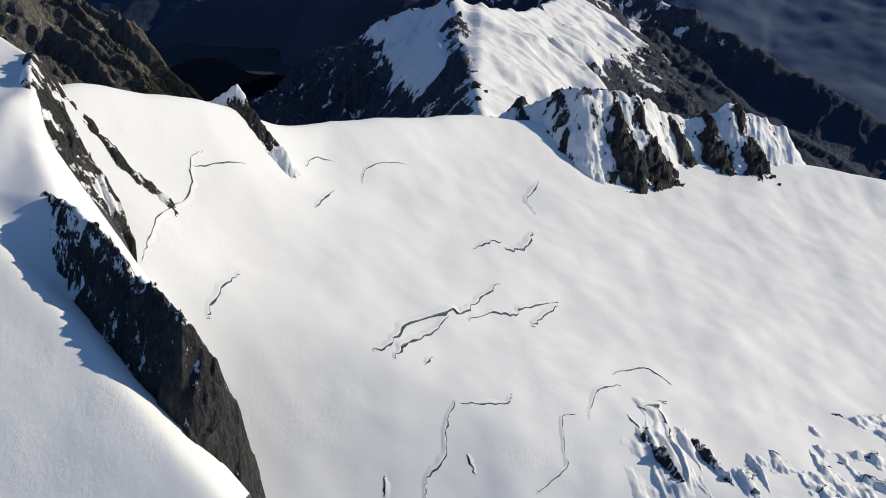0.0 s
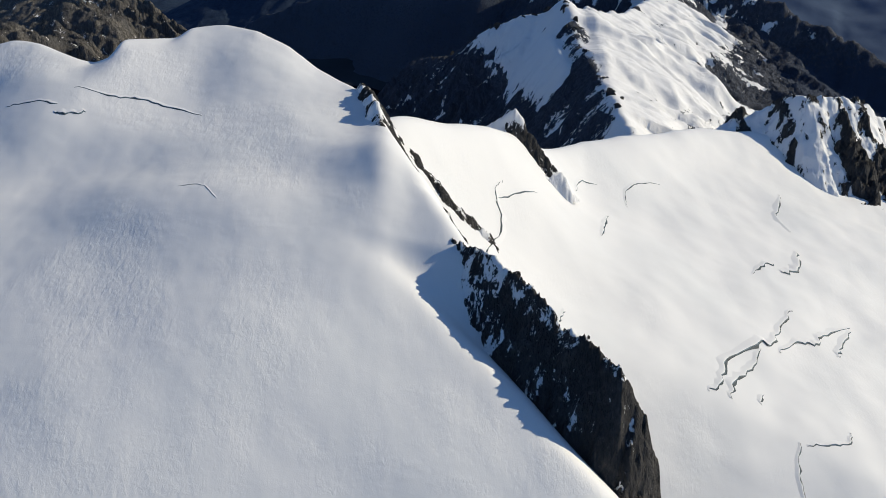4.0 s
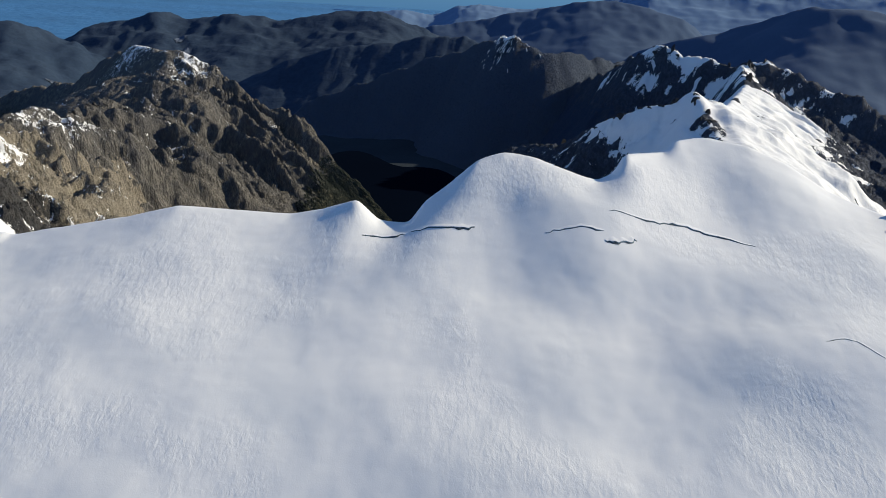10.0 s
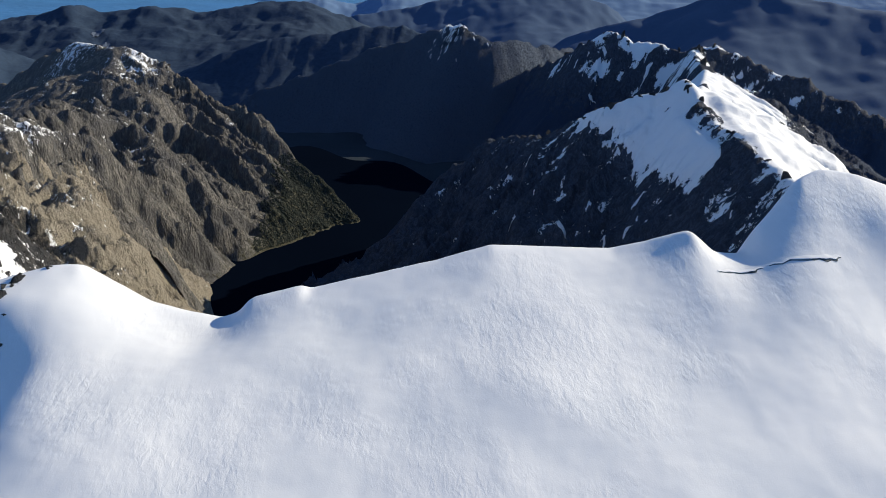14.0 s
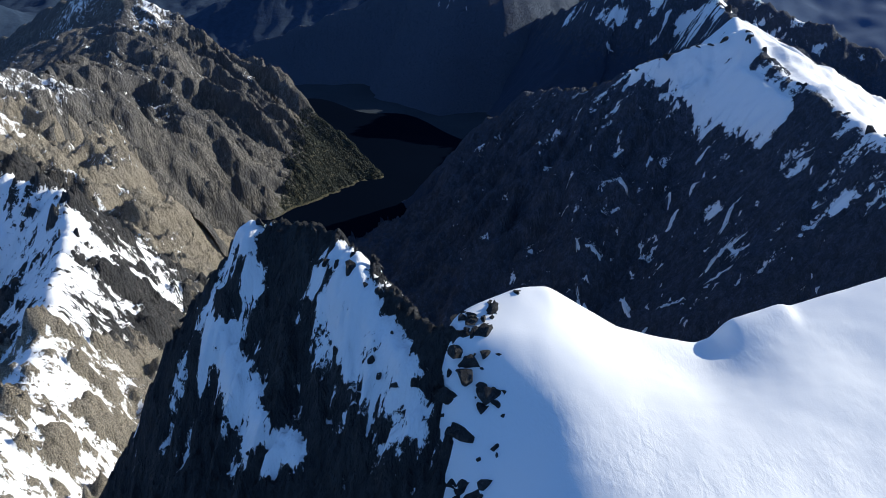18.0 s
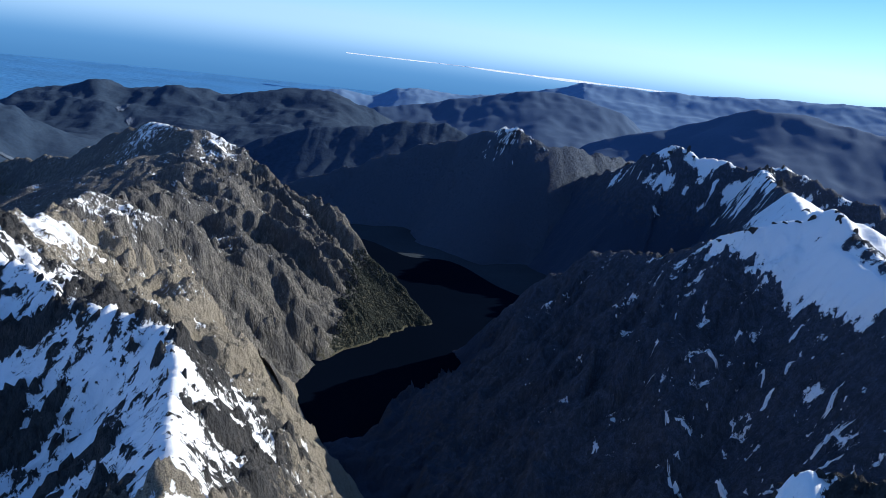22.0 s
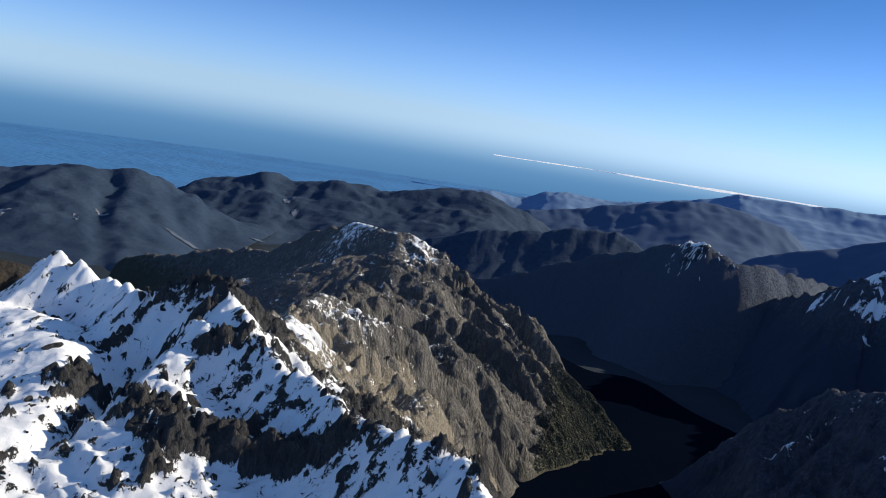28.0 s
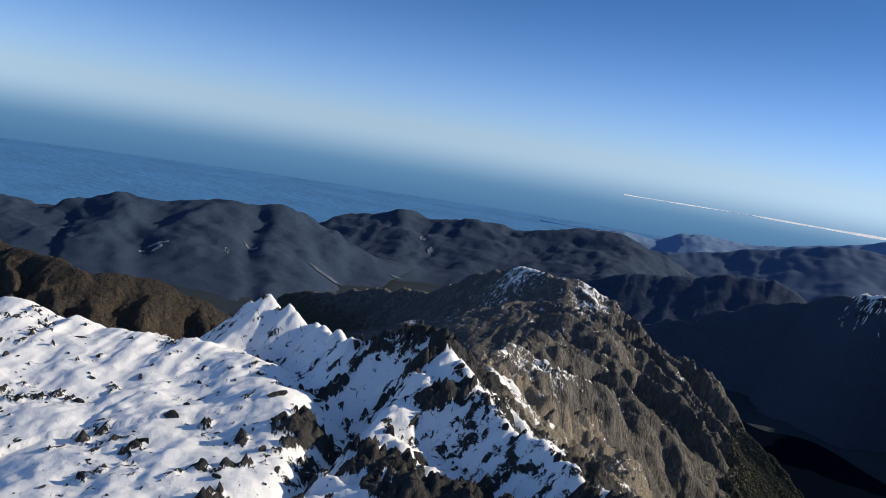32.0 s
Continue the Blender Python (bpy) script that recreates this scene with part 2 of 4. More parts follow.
def water_material(name, col, rough, wave, chop=0.25):
    m, nt, b = nodes_of(name)
    p = n_pos(nt)
    n = n_noise(nt, p, 0.004, 5, 0.6)
    nt.links.new(n_mix(nt, n_range(nt, n, 0.3, 0.7), col, tuple(c * 0.8 for c in col)), b.inputs["Base Color"])
    b.inputs["Roughness"].default_value = rough
    b.inputs["IOR"].default_value = 1.33
    nt.links.new(n_bump(nt, n_noise(nt, p, wave, 4, 0.6), chop, 0.6 / wave), b.inputs["Normal"])
    return m


def plain_material(name, col, rough=0.9, scale=0.5, vary=0.35):
    m, nt, b = nodes_of(name)
    n = n_noise(nt, n_pos(nt), scale, 6, 0.65)
    nt.links.new(n_mix(nt, n_range(nt, n, 0.3, 0.7), col, tuple(c * (1 - vary) for c in col)), b.inputs["Base Color"])
    b.inputs["Roughness"].default_value = rough
    b.inputs["Specular IOR Level"].default_value = 0.2
    nt.links.new(n_bump(nt, n, 0.6, 0.3 / scale), b.inputs["Normal"])
    return m


M_SNOW = snow_material("snow", 1.0, 0.16, 0.05)
M_BASIN = snow_material("basin_snow", 0.9, 0.10, 0.04)
M_DARK = mountain_material("dark_rock", (0.13, 0.122, 0.115), (0.20, 0.182, 0.162), 2.6, 1.1, slope=0.8, ragged=1.2)
M_CRAG = mountain_material("crag_rock", (0.105, 0.10, 0.096), (0.17, 0.155, 0.138), 2.0, 1.3, slope=0.8, ragged=1.2)
M_PEAK = mountain_material("peak_rock", (0.075, 0.073, 0.073), (0.12, 0.115, 0.108), 2.0, 1.5, slope=0.8, ragged=1.4)
# Second colours are a sunlit tan, the rock a shaded dark: light painted in.
M_RIDGE = mountain_material("ridge_rock", (0.10, 0.095, 0.090), (0.16, 0.147, 0.130), 2.1, 0.8, slope=0.8, ragged=1.7, veg_tone=(0.46, 0.40, 0.31), forest=(0.20, 0.175, 0.14))
M_BROWN = mountain_material("brown_rock", (0.38, 0.35, 0.305), (0.48, 0.435, 0.37), 2.0, 0.7, slope=1.2, ragged=1.9, veg_tone=(0.125, 0.115, 0.075), forest=(0.062, 0.064, 0.045), blotch=0.75)
# Blue of shade and hazy air is put into these rock and bush colours.
M_BLUE = mountain_material("shaded_rock", (0.125, 0.160, 0.235), (0.165, 0.198, 0.270), 1.9, 0.6, slope=0.8, ragged=1.5, veg_tone=(0.050, 0.072, 0.118), forest=(0.044, 0.066, 0.110))
# Bush lightened and blued: haze over the shaded range is painted in.
M_FARROCK = mountain_material("hazed_far_rock", (0.075, 0.086, 0.110), (0.095, 0.105, 0.128), 0.5, 0.8, veg_tone=(0.098, 0.125, 0.170), forest=(0.086, 0.112, 0.155))
M_TUSSOCK = mountain_material("tussock_slope", (0.15, 0.105, 0.055), (0.12, 0.09, 0.055), 0.35, 1.0)
# Forests turn bluer and paler range by range: the haze is in their colours.
M_FOREST = forest_material("hazed_forest", (0.030, 0.052, 0.088), (0.039, 0.062, 0.098), 0.022, 0.35, 0.2)
M_FOREST2 = forest_material("more_hazed_forest", (0.060, 0.100, 0.170), (0.066, 0.107, 0.178), 0.02, 0.10, 0.04)
M_FOREST3 = forest_material("most_hazed_forest", (0.13, 0.22, 0.35), (0.145, 0.235, 0.37), 0.02, 0.06, 0.02)
# Bush colour kept dark: the valley's shade is put into it.
M_VALLEY = forest_material("valley_bush", (0.024, 0.033, 0.042), (0.030, 0.040, 0.050), 0.06)
M_SEA = water_material("sea_water", (0.058, 0.210, 0.415), 0.6, 0.02)
# Near black, no reflection: the valley's shade is put into the water's colour.
M_LAKE = water_material("shaded_lake_water", (0.0022, 0.0048, 0.011), 0.9, 0.3, 0.05)
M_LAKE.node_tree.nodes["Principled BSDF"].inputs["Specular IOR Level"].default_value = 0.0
M_GRAVEL = plain_material("river_gravel", (0.11, 0.14, 0.19), 0.9, 0.05)
M_SCAR = plain_material("bare_slip", (0.30, 0.31, 0.33), 0.9, 0.06)
M_ICE = plain_material("crevasse_ice", (0.24, 0.33, 0.37), 0.5, 0.8, 0.6)
# Dark colour painted as shade inside the crevasses, which aren't cut open.
M_CRACK_SHADE = plain_material("crack_shade", (0.055, 0.085, 0.105), 0.6, 0.8, 0.5)
M_CLOUD = plain_material("cloud", (0.9, 0.9, 0.9), 1.0, 0.01, 0.05)


# ---------------------------------------------------------------- terrain helpers
def lattice(seed):
    g = np.random.RandomState(seed)
    a = g.rand(256) * 2 * np.pi
    return g.permutation(256), np.cos(a), np.sin(a)


LATTICES = [lattice(i) for i in range(8)]


def perlin(x, y, seed=0):
    perm, gx, gy = LATTICES[seed % 8]
    off = seed * 17.31
    x, y = x + off, y - off
    xi, yi = np.floor(x).astype(np.int64), np.floor(y).astype(np.int64)
    xf, yf = x - xi, y - yi
    u, v = xf ** 3 * (xf * (xf * 6 - 15) + 10), yf ** 3 * (yf * (yf * 6 - 15) + 10)

    def g(i, j):
        k = perm[(perm[(xi + i) & 255] + yi + j) & 255]
        return gx[k] * (xf - i) + gy[k] * (yf - j)
    return ((g(0, 0) * (1 - u) + g(1, 0) * u) * (1 - v) + (g(0, 1) * (1 - u) + g(1, 1) * u) * v) * 1.5


def fbm(x, y, octaves=5, seed=0, gain=0.5):
    out, a, f = 0.0, 1.0, 1.0
    for i in range(octaves):
        out = out + a * perlin(x * f, y * f, seed + i)
        a, f = a * gain, f * 2.03
    return out


def ridged(x, y, octaves=5, seed=0, gain=0.5):
    """0 in the gullies to about 1 on sharp ribs."""
    out, a, f, tot = 0.0, 1.0, 1.0, 0.0
    for i in range(octaves):
        out = out + a * (1 - np.abs(perlin(x * f, y * f, seed + i)) * 1.6)
        tot += a
        a, f = a * gain, f * 2.07
    return out / tot


def soft(x, w=1.0):
    return w * np.logaddexp(0, x / w)


def smax(a, b, k=2.0):
    return 0.5 * (a + b + np.sqrt((a - b) ** 2 + k * k))


def bump2(x, y, cx, cy, r, ry=None):
    return np.exp(-((x - cx) / r) ** 2 - ((y - cy) / (ry or r)) ** 2)


def step01(v, a, b):
    t = np.clip((v - a) / (b - a), 0, 1)
    return t * t * (3 - 2 * t)


def near_line(X, Y, pts):
    """Of the nearest point on a line through pts: how far it is, its height, how far along the line, and on which side (positive: left of its run)."""
    best = np.full(X.shape, 1e9)
    zc, side, arc = np.zeros(X.shape), np.zeros(X.shape), np.zeros(X.shape)
    run = 0.0
    for a, b in zip(pts[:-1], pts[1:]):
        dx, dy = b[0] - a[0], b[1] - a[1]
        n = math.hypot(dx, dy)
        t = np.clip(((X - a[0]) * dx + (Y - a[1]) * dy) / (n * n), 0, 1)
        d = np.hypot(X - a[0] - t * dx, Y - a[1] - t * dy)
        near = d < best
        best = np.where(near, d, best)
        zc = np.where(near, a[2] + t * (b[2] - a[2]), zc)
        side = np.where(near, dx * (Y - a[1]) - dy * (X - a[0]), side)
        arc = np.where(near, run + t * n, arc)
        run += n
    return best, zc, arc, side, run


def crest(X, Y, pts, k=(1.0, 1.0), base=105.0, jag=2.0, jagl=18.0, gully=6.0, gl=25.0, seed=1, rnd=1.5, curve=1.0, rough=0.22):
    """Height of a ridge whose crest runs through pts. k: steepness to the left and right of its run; gullies run down both flanks."""
    pts = np.array(pts, float)
    best, zc, arc, side, run = near_line(X, Y, pts)
    ax = pts[-1, :2] - pts[0, :2]
    ax = ax / np.hypot(*ax)
    U, V = X * ax[0] + Y * ax[1], -X * ax[1] + Y * ax[0]
    notch = jag * fbm(arc / jagl, arc * 0 + seed, 5, seed, 0.6)
    wob = fbm(X / (gl * 1.5), Y / (gl * 1.5), 3, seed + 3)
    d = np.sqrt(best ** 2 + rnd ** 2) - rnd
    kk = k[1] + (k[0] - k[1]) * step01(side / (np.abs(side) * 0 + run), -rnd - 1, rnd + 1)
    cv = curve if isinstance(curve, tuple) else (curve, curve)
    H = np.maximum(zc - base, 1.0) * (cv[1] + (cv[0] - cv[1]) * step01(side / run, -rnd - 1, rnd + 1))
    h = zc - H * (1 - np.exp(-kk * d / H)) + notch * np.exp(-d / (1.2 * jagl))
    g = ridged((U + wob * gl * 0.4) / gl, V / (gl * 3.2), 4, seed, 0.45) - 0.64
    h = h + gully * g * 3.4 * step01(d, 0, gl * 0.9) * step01(h, base - 10, base + 25)
    h = h + gully * rough * fbm(X / (gl * 0.22), Y / (gl * 0.22), 4, seed + 5, 0.6) * step01(d, -1, gl * 0.3)
    return h


def crags(X, Y, wide, a, seed):
    return a * (ridged(X / wide, Y / wide, 4, seed, 0.58) - 0.66)


def drifted(base, X, Y, depth, wide, rough, seed, along=(1.0, 0.0), stretch=0.42):
    """Broken rock, ribbed along the way that the slope falls, with snow filled in between: the height, and how far the snow lies above the rock."""
    n = math.hypot(*along)
    ux, uy = along[0] / n, along[1] / n
    U, V = (X * ux + Y * uy) * stretch, Y * ux - X * uy
    rock = base + crags(U, V, wide, rough, seed) + crags(U * 1.6 + 0.3 * V, V, wide * 0.3, rough * 0.36, seed + 3)
    snow = base + depth
    return smax(rock, snow, 0.04 * rough), snow - rock


def sheet(name, x0, x1, y0, y1, step, height, material, below=-1e9, label="", category="mountain", kind="", cover=None, parent=None, keep=None):
    """A stretch of ground, cut out of the plan and raised to height(X, Y); cover(X, Y, Z, slope) gives its snow and its
    scrub or second tone.
    """
    xs, ys = np.arange(x0, x1 + step * 0.5, step), np.arange(y0, y1 + step * 0.5, step)
    X, Y = np.meshgrid(xs, ys)
    Z = height(X, Y)
    ny, nx = X.shape
    idx = np.arange(nx * ny).reshape(ny, nx)
    f = np.stack((idx[:-1, :-1], idx[:-1, 1:], idx[1:, 1:], idx[1:, :-1]), -1).reshape(-1, 4)
    alive = Z.reshape(-1) > below
    if keep is not None:
        alive &= keep(X, Y, Z).reshape(-1)
    f = f[alive[f].any(1)]
    used = np.zeros(nx * ny, bool)
    used[f] = True
    remap = np.cumsum(used) - 1
    f = remap[f]
    co = np.stack((X, Y, Z), -1).reshape(-1, 3)[used]
    me = bpy.data.meshes.new(name)
    me.vertices.add(len(co))
    me.vertices.foreach_set("co", co.astype(np.float32).ravel())
    me.loops.add(f.size)
    me.loops.foreach_set("vertex_index", f.astype(np.int32).ravel())
    me.polygons.add(len(f))
    me.polygons.foreach_set("loop_start", np.arange(0, f.size, 4, dtype=np.int32))
    me.update(calc_edges=True)
    me.polygons.foreach_set("use_smooth", np.ones(len(f), bool))
    if cover is not None:
        gy, gx = np.gradient(Z, step)
        s, v = cover(X, Y, Z, np.hypot(gx, gy))
        for key, val in (("snow", s), ("veg_tone", v)):
            at = me.attributes.new(key, "FLOAT", "POINT")
            at.data.foreach_set("value", (val + np.zeros_like(Z)).reshape(-1)[used].astype(np.float32))
    me.materials.append(material)
    ob = new(name, me)
    if parent is not None:
        ob.parent = parent
    if label:
        tagged(ob, label, category, kind=kind)
    return ob


# ---------------------------------------------------------------- ground, sea, lake
def disc(name, radius, z, material, label, category):
    bm = bmesh.new()
    rings = [0.0, 0.15, 0.3, 0.5, 0.75, 1.0]
    prev = [bm.verts.new((0, 0, z))]
    for r in rings[1:]:
        ring = [bm.verts.new((radius * r * math.cos(i * math.tau / 96), radius * r * math.sin(i * math.tau / 96), z)) for i in range(96)]
        for i in range(96):
            j = (i + 1) % 96
            if len(prev) == 1:
                bm.faces.new((prev[0], ring[i], ring[j]))
            else:
                bm.faces.new((prev[i], ring[i], ring[j], prev[j]))
        prev = ring
    me = bpy.data.meshes.new(name)
    bm.to_mesh(me)
    bm.free()
    me.materials.append(material)
    return tagged(new(name, me), label, category, kind="structure")


disc("water", 4930, 0.0, M_SEA, "open blue sea fading into haze at the horizon", "sea")


def ground_height(X, Y):
    inland = 100 * step01(1150 - Y - 0.30 * np.abs(X + 200), -250, 150)
    z = 8 + inland + 6 * fbm(X / 120, Y / 120, 4, 2) * step01(inland, 0, 60)
    coast = 2500 + 140 * fbm(X / 500, Y * 0, 4, 5)
    coast = coast - 1.3 * soft(-(X + 1300), 60)
    return z - 40 * step01(Y, coast, coast + 200)


sheet("ground", -2600, 2600, -1500, 2800, 20, ground_height, M_VALLEY, -20, "dark bush-covered valley floor and lowland", "ground", "structure", keep=lambda X, Y, Z: np.ones(X.shape, bool))

bm = bmesh.new()
ring = []
for i in range(72):
    a = i * math.tau / 72
    r = 1 + 0.12 * math.sin(3 * a + 1) + 0.06 * math.sin(7 * a)
    ring.append(bm.verts.new((-160 + 112 * r * math.cos(a) - 20 * math.sin(a), 600 + 300 * r * math.sin(a), 117)))
bm.faces.new(ring)
me = bpy.data.meshes.new("lake")
bm.to_mesh(me)
bm.free()
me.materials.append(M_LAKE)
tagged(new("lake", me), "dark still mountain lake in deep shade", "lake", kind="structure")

# ---------------------------------------------------------------- upper glacier
GLACIER_CREST = [(-160, 84), (-156, 86.5), (-150, 89.8), (-138, 89.5), (-117, 95), (-104, 97), (-97, 95), (-87, 103.5), (-78, 100.5), (-66, 112), (-57, 109), (-47, 103), (-40, 86)]
GLACIER_RISE = [(-160, 300.3), (-154.4, 301.0), (-151, 301.5), (-149, 301.4), (-146.8, 300.1), (-144, 298.5), (-141, 297.8), (-138.6, 297.4), (-137.4, 297.8), (-136.4, 299.0), (-132.6, 299.8), (-132, 299.5), (-127.5, 300.3), (-122, 301.3), (-117.5, 302.4), (-112, 302.1), (-107, 301.9), (-104, 302.6),
                (-100.6, 304.0), (-98.4, 302.3), (-95.6, 302.0), (-94.3, 303.9), (-92.5, 305.1), (-89.6, 307.4), (-87, 308.1), (-84, 307.9), (-80, 306.9), (-77.5, 306.3), (-76, 306.8), (-74.8, 308.6), (-70.2, 308.2), (-68.7, 309.2), (-65, 309.4), (-61, 309.0), (-57, 307.7), (-53.2, 305.7), (-50, 304.7), (-47, 304.2), (-40, 301.5)]


def smoothed(X, pts, wide):
    """The line through pts, evened out over a width."""
    a = np.array(pts, float)
    xs = np.arange(a[0, 0] - 4 * wide - 8, a[-1, 0] + 4 * wide + 8, 0.1)
    ys = np.interp(xs, a[:, 0], a[:, 1])
    k = np.exp(-0.5 * (np.arange(-3 * wide, 3 * wide + 0.05, 0.1) / wide) ** 2)
    pad = len(k) // 2
    ys = np.convolve(np.pad(ys, pad, mode="edge"), k / k.sum(), "valid")[:len(xs)]
    return np.interp(X, xs, ys)


def glacier_front(X, Y):
    z = 301.5 + 0.27 * (Y - 90) - 0.18 * soft(62 - Y, 6) - 0.9 * bump2(X, Y, -68, 84.5, 24, 5)
    return z + 1.6 * bump2(X, Y, -60, 80, 12, 8) + 2.6 * bump2(X, Y, -41, 86, 7, 7)


def upper_glacier(X, Y):
    yc = smoothed(X, GLACIER_CREST, 1.6)
    wide, broad, sharp = smoothed(X, GLACIER_RISE, 5.5), smoothed(X, GLACIER_RISE, 1.5), smoothed(X, GLACIER_RISE, 0.22)
    ahead = np.maximum(yc - Y, 0)
    z = glacier_front(X, Y)
    z = z + (wide - glacier_front(X, yc)) * np.exp(-(ahead / 13) ** 2) + (broad - wide) * np.exp(-(ahead / 6.5) ** 2) + (sharp - broad) * np.exp(-(ahead / 1.5) ** 2)
    xr = np.interp(Y, [50, 60, 66, 70, 75, 78, 84, 103], [-8, -9, -12, -20.5, -30, -35.5, -40, -47])
    z = z - 1.5 * soft(Y - yc - 0.6, 0.35)
    w = -(0.45 * (X + 35.5) + 0.89 * (Y - 77.5))
    z = z - 1.5 * np.minimum(soft(5.0 - w, 0.6), 12.0) * step01(77.5 - Y, 0, 5) * step01(Y, 50, 58)
    z = z - 0.67 * soft(0.65 * (X + 40) - 0.76 * (Y - 78) - 2, 1.6) - 1.6 * soft(X - xr - 1.0, 0.6)
    z = z - (0.05 + 1.2 * step01(86 - Y, 0, 6)) * soft(-(X + 150), 1.6) - 5 * soft(-(X + 155.5), 0.35)
    swell = 0.5 * fbm(X / 21, Y / 15, 2, 1) + 0.08 * fbm(X / 8, Y / 8, 2, 3)
    return z + swell * step01(ahead, 0, 6) + 0.03 * fbm(X / 2.2, Y / 2.2, 3, 4)


sheet("glacier", -185, -14, 15, 128, 0.3, upper_glacier, M_SNOW, 240, "smooth white snow-covered glacier with soft domes", "glacier", "structure")


def rim_y(X):
    return np.interp(X, [-60, -45, -35, -16, 10, 30, 57, 100, 150], [95, 105, 118, 145, 170, 183, 198, 206, 214])


def basin(X, Y):
    yr = rim_y(X)
    z = 271 - 0.307 * (X + 1) + 0.1775 * (Y - 99) + 0.5 * soft(-(X + 22), 3)
    z = z - 0.45 * soft(94 - Y, 3) + 3.5 * np.exp(-((Y - yr) / 10) ** 2)
    z = z + 0.12 * soft(X - 50, 10)
    z = z - 0.9 * soft(Y - yr, 1.0) - 2.5 * soft(-(X + 46), 0.8) + 3.5 * bump2(X, Y, -28, 118, 14, 12) + 1.0 * bump2(X, Y, -44, 109, 6, 7)
    z = z + 0.55 * fbm(X / 22, Y / 22, 2, 6) + 0.30 * fbm((X + 0.6 * Y) / 26, (Y - 0.5 * X) / 13, 3, 3) * step01(X, 5, 40) + 0.16 * fbm(X / 8, Y / 8, 2, 4) + 0.02 * fbm(X / 3, Y / 3, 3, 2)
    return z


sheet("snow_basin", -62, 150, 30, 225, 0.42, basin, M_BASIN, 215, "broad white snow basin cut by crevasses", "glacier", "structure")


def icefall(X, Y):
    inside = step01(109 + 0.12 * (X - 45) + 0.35 * soft(X - 55, 3) - Y, 0, 7) * step01(X, 27, 36)
    steps = ridged((X + 0.5 * Y) / 9.5, (Y - 0.4 * X) / 13, 3, 3, 0.4) - 0.68
    flute = ridged((X + 0.25 * Y + 0.8 * fbm(X / 5, Y / 5, 2, 3)) / 2.6, Y / 16, 3, 5, 0.45) - 0.64
    steep = bump2(X, Y, 46, 93, 12, 12)
    return basin(X, Y) - 0.3 + inside * (0.45 + 1.9 * steps + 1.9 * steep * flute + 1.3 * (ridged((X - 0.6 * Y) / 5, (Y + 0.6 * X) / 4, 3, 6, 0.5) - 0.66) * step01(X, 50, 60) + 0.10 * fbm(X / 1.2, Y / 1.2, 3, 4))


sheet("icefall", 24, 100, 78, 132, 0.22, icefall, M_BASIN, 215, "broken icefall of snowy seracs at the basin's lip", "icefall", "structure")

for pts, sd in (([(34, 97, 260.5), (37.5, 93.5, 259), (40, 89, 254)], 3), ([(42, 99, 259), (46, 94.5, 256.5), (51, 88, 250)], 5)):
    arr = np.array(pts)
    sheet("rock_outcrop", arr[:, 0].min() - 5, arr[:, 0].max() + 5, arr[:, 1].min() - 5, arr[:, 1].max() + 5, 0.18, lambda X, Y, p=pts, q=sd: crest(X, Y, p, (2.2, 2.4), 225, 0.8, 2.0, 1.2, 2.2, q, 0.4, 2.0, 0.3), M_CRAG, 246,
          "black rock step breaking through the icefall", "rock", "", lambda X, Y, Z, s: (-0.4 + 0.5 * fbm(X / 3, Y / 3, 3, 2), -3.0))


# ---------------------------------------------------------------- rock fin beside the glacier
FIN = [(-40.5, 85, 300.0), (-38.5, 81, 298.6), (-36, 78.2, 297.2), (-34, 76.8, 297.6), (-30, 74.6, 295.6), (-25, 72, 292), (-20.7, 70, 289.3), (-18, 70.5, 285), (-16, 71, 279), (-14.3, 71.5, 272), (-12.5, 71.5, 263)]


def fin_drift(X, Y):
    z = crest(X, Y, FIN, (1.9, 4.2), 205, 0.5, 2.6, 1.2, 2.8, 2, 0.25, 3.0, 0.35)
    return drifted(z, X, Y, -0.55 + 0.4 * fbm(X / 3, Y / 3, 3, 2) + 0.40 * step01(z, 289, 296) - 0.03 * soft(288 - z, 3), 1.5, 1.1, 3, (0.45, 0.89), 0.9)


def fin_height(X, Y):
    return fin_drift(X, Y)[0]


sheet("rock_ridge", -50, 8, 42, 92, 0.16, fin_height, M_DARK, 240, "jagged dark rock ridge dusted with snow beside the glacier", "ridge", "",
      lambda X, Y, Z, s: (np.clip(1.3 * fin_drift(X, Y)[1] + 0.15, -1.5, 3), -3.0))

OUT = [(-43.8, 93.5, 302.6), (-45.0, 97, 304.0), (-46.2, 100.5, 304.9), (-47.4, 103.5, 305.0), (-44, 103.5, 300.5), (-38, 103, 293.2), (-32, 103, 287.5)]


def out_drift(X, Y):
    z = crest(X, Y, OUT, (2.6, 1.5), 260, 0.5, 2.5, 0.6, 2.5, 4, 0.6, 3.0)
    return drifted(z, X, Y, -0.30 + 0.45 * fbm(X / 3, Y / 3, 3, 2), 2.2, 1.0, 2)


sheet("rock_outcrop", -54, -26, 91, 111, 0.16, lambda X, Y: out_drift(X, Y)[0], M_CRAG, 280,
      "grey-brown rock rib showing through the snow", "rock", "", lambda X, Y, Z, s: (np.clip(2.0 * out_drift(X, Y)[1], -3, 3), -3.0))

def cone_height(X, Y):
    return crest(X, Y, [(-37, 130.5, 289.6), (-32.5, 129.2, 292.4), (-28.3, 127.9, 295.7), (-24.5, 126.8, 291.6), (-20.5, 126, 286.5)], (1.9, 1.5), 262, 0.25, 2.5, 0.3, 2.5, 3, 0.35, 2.0, 0.4)


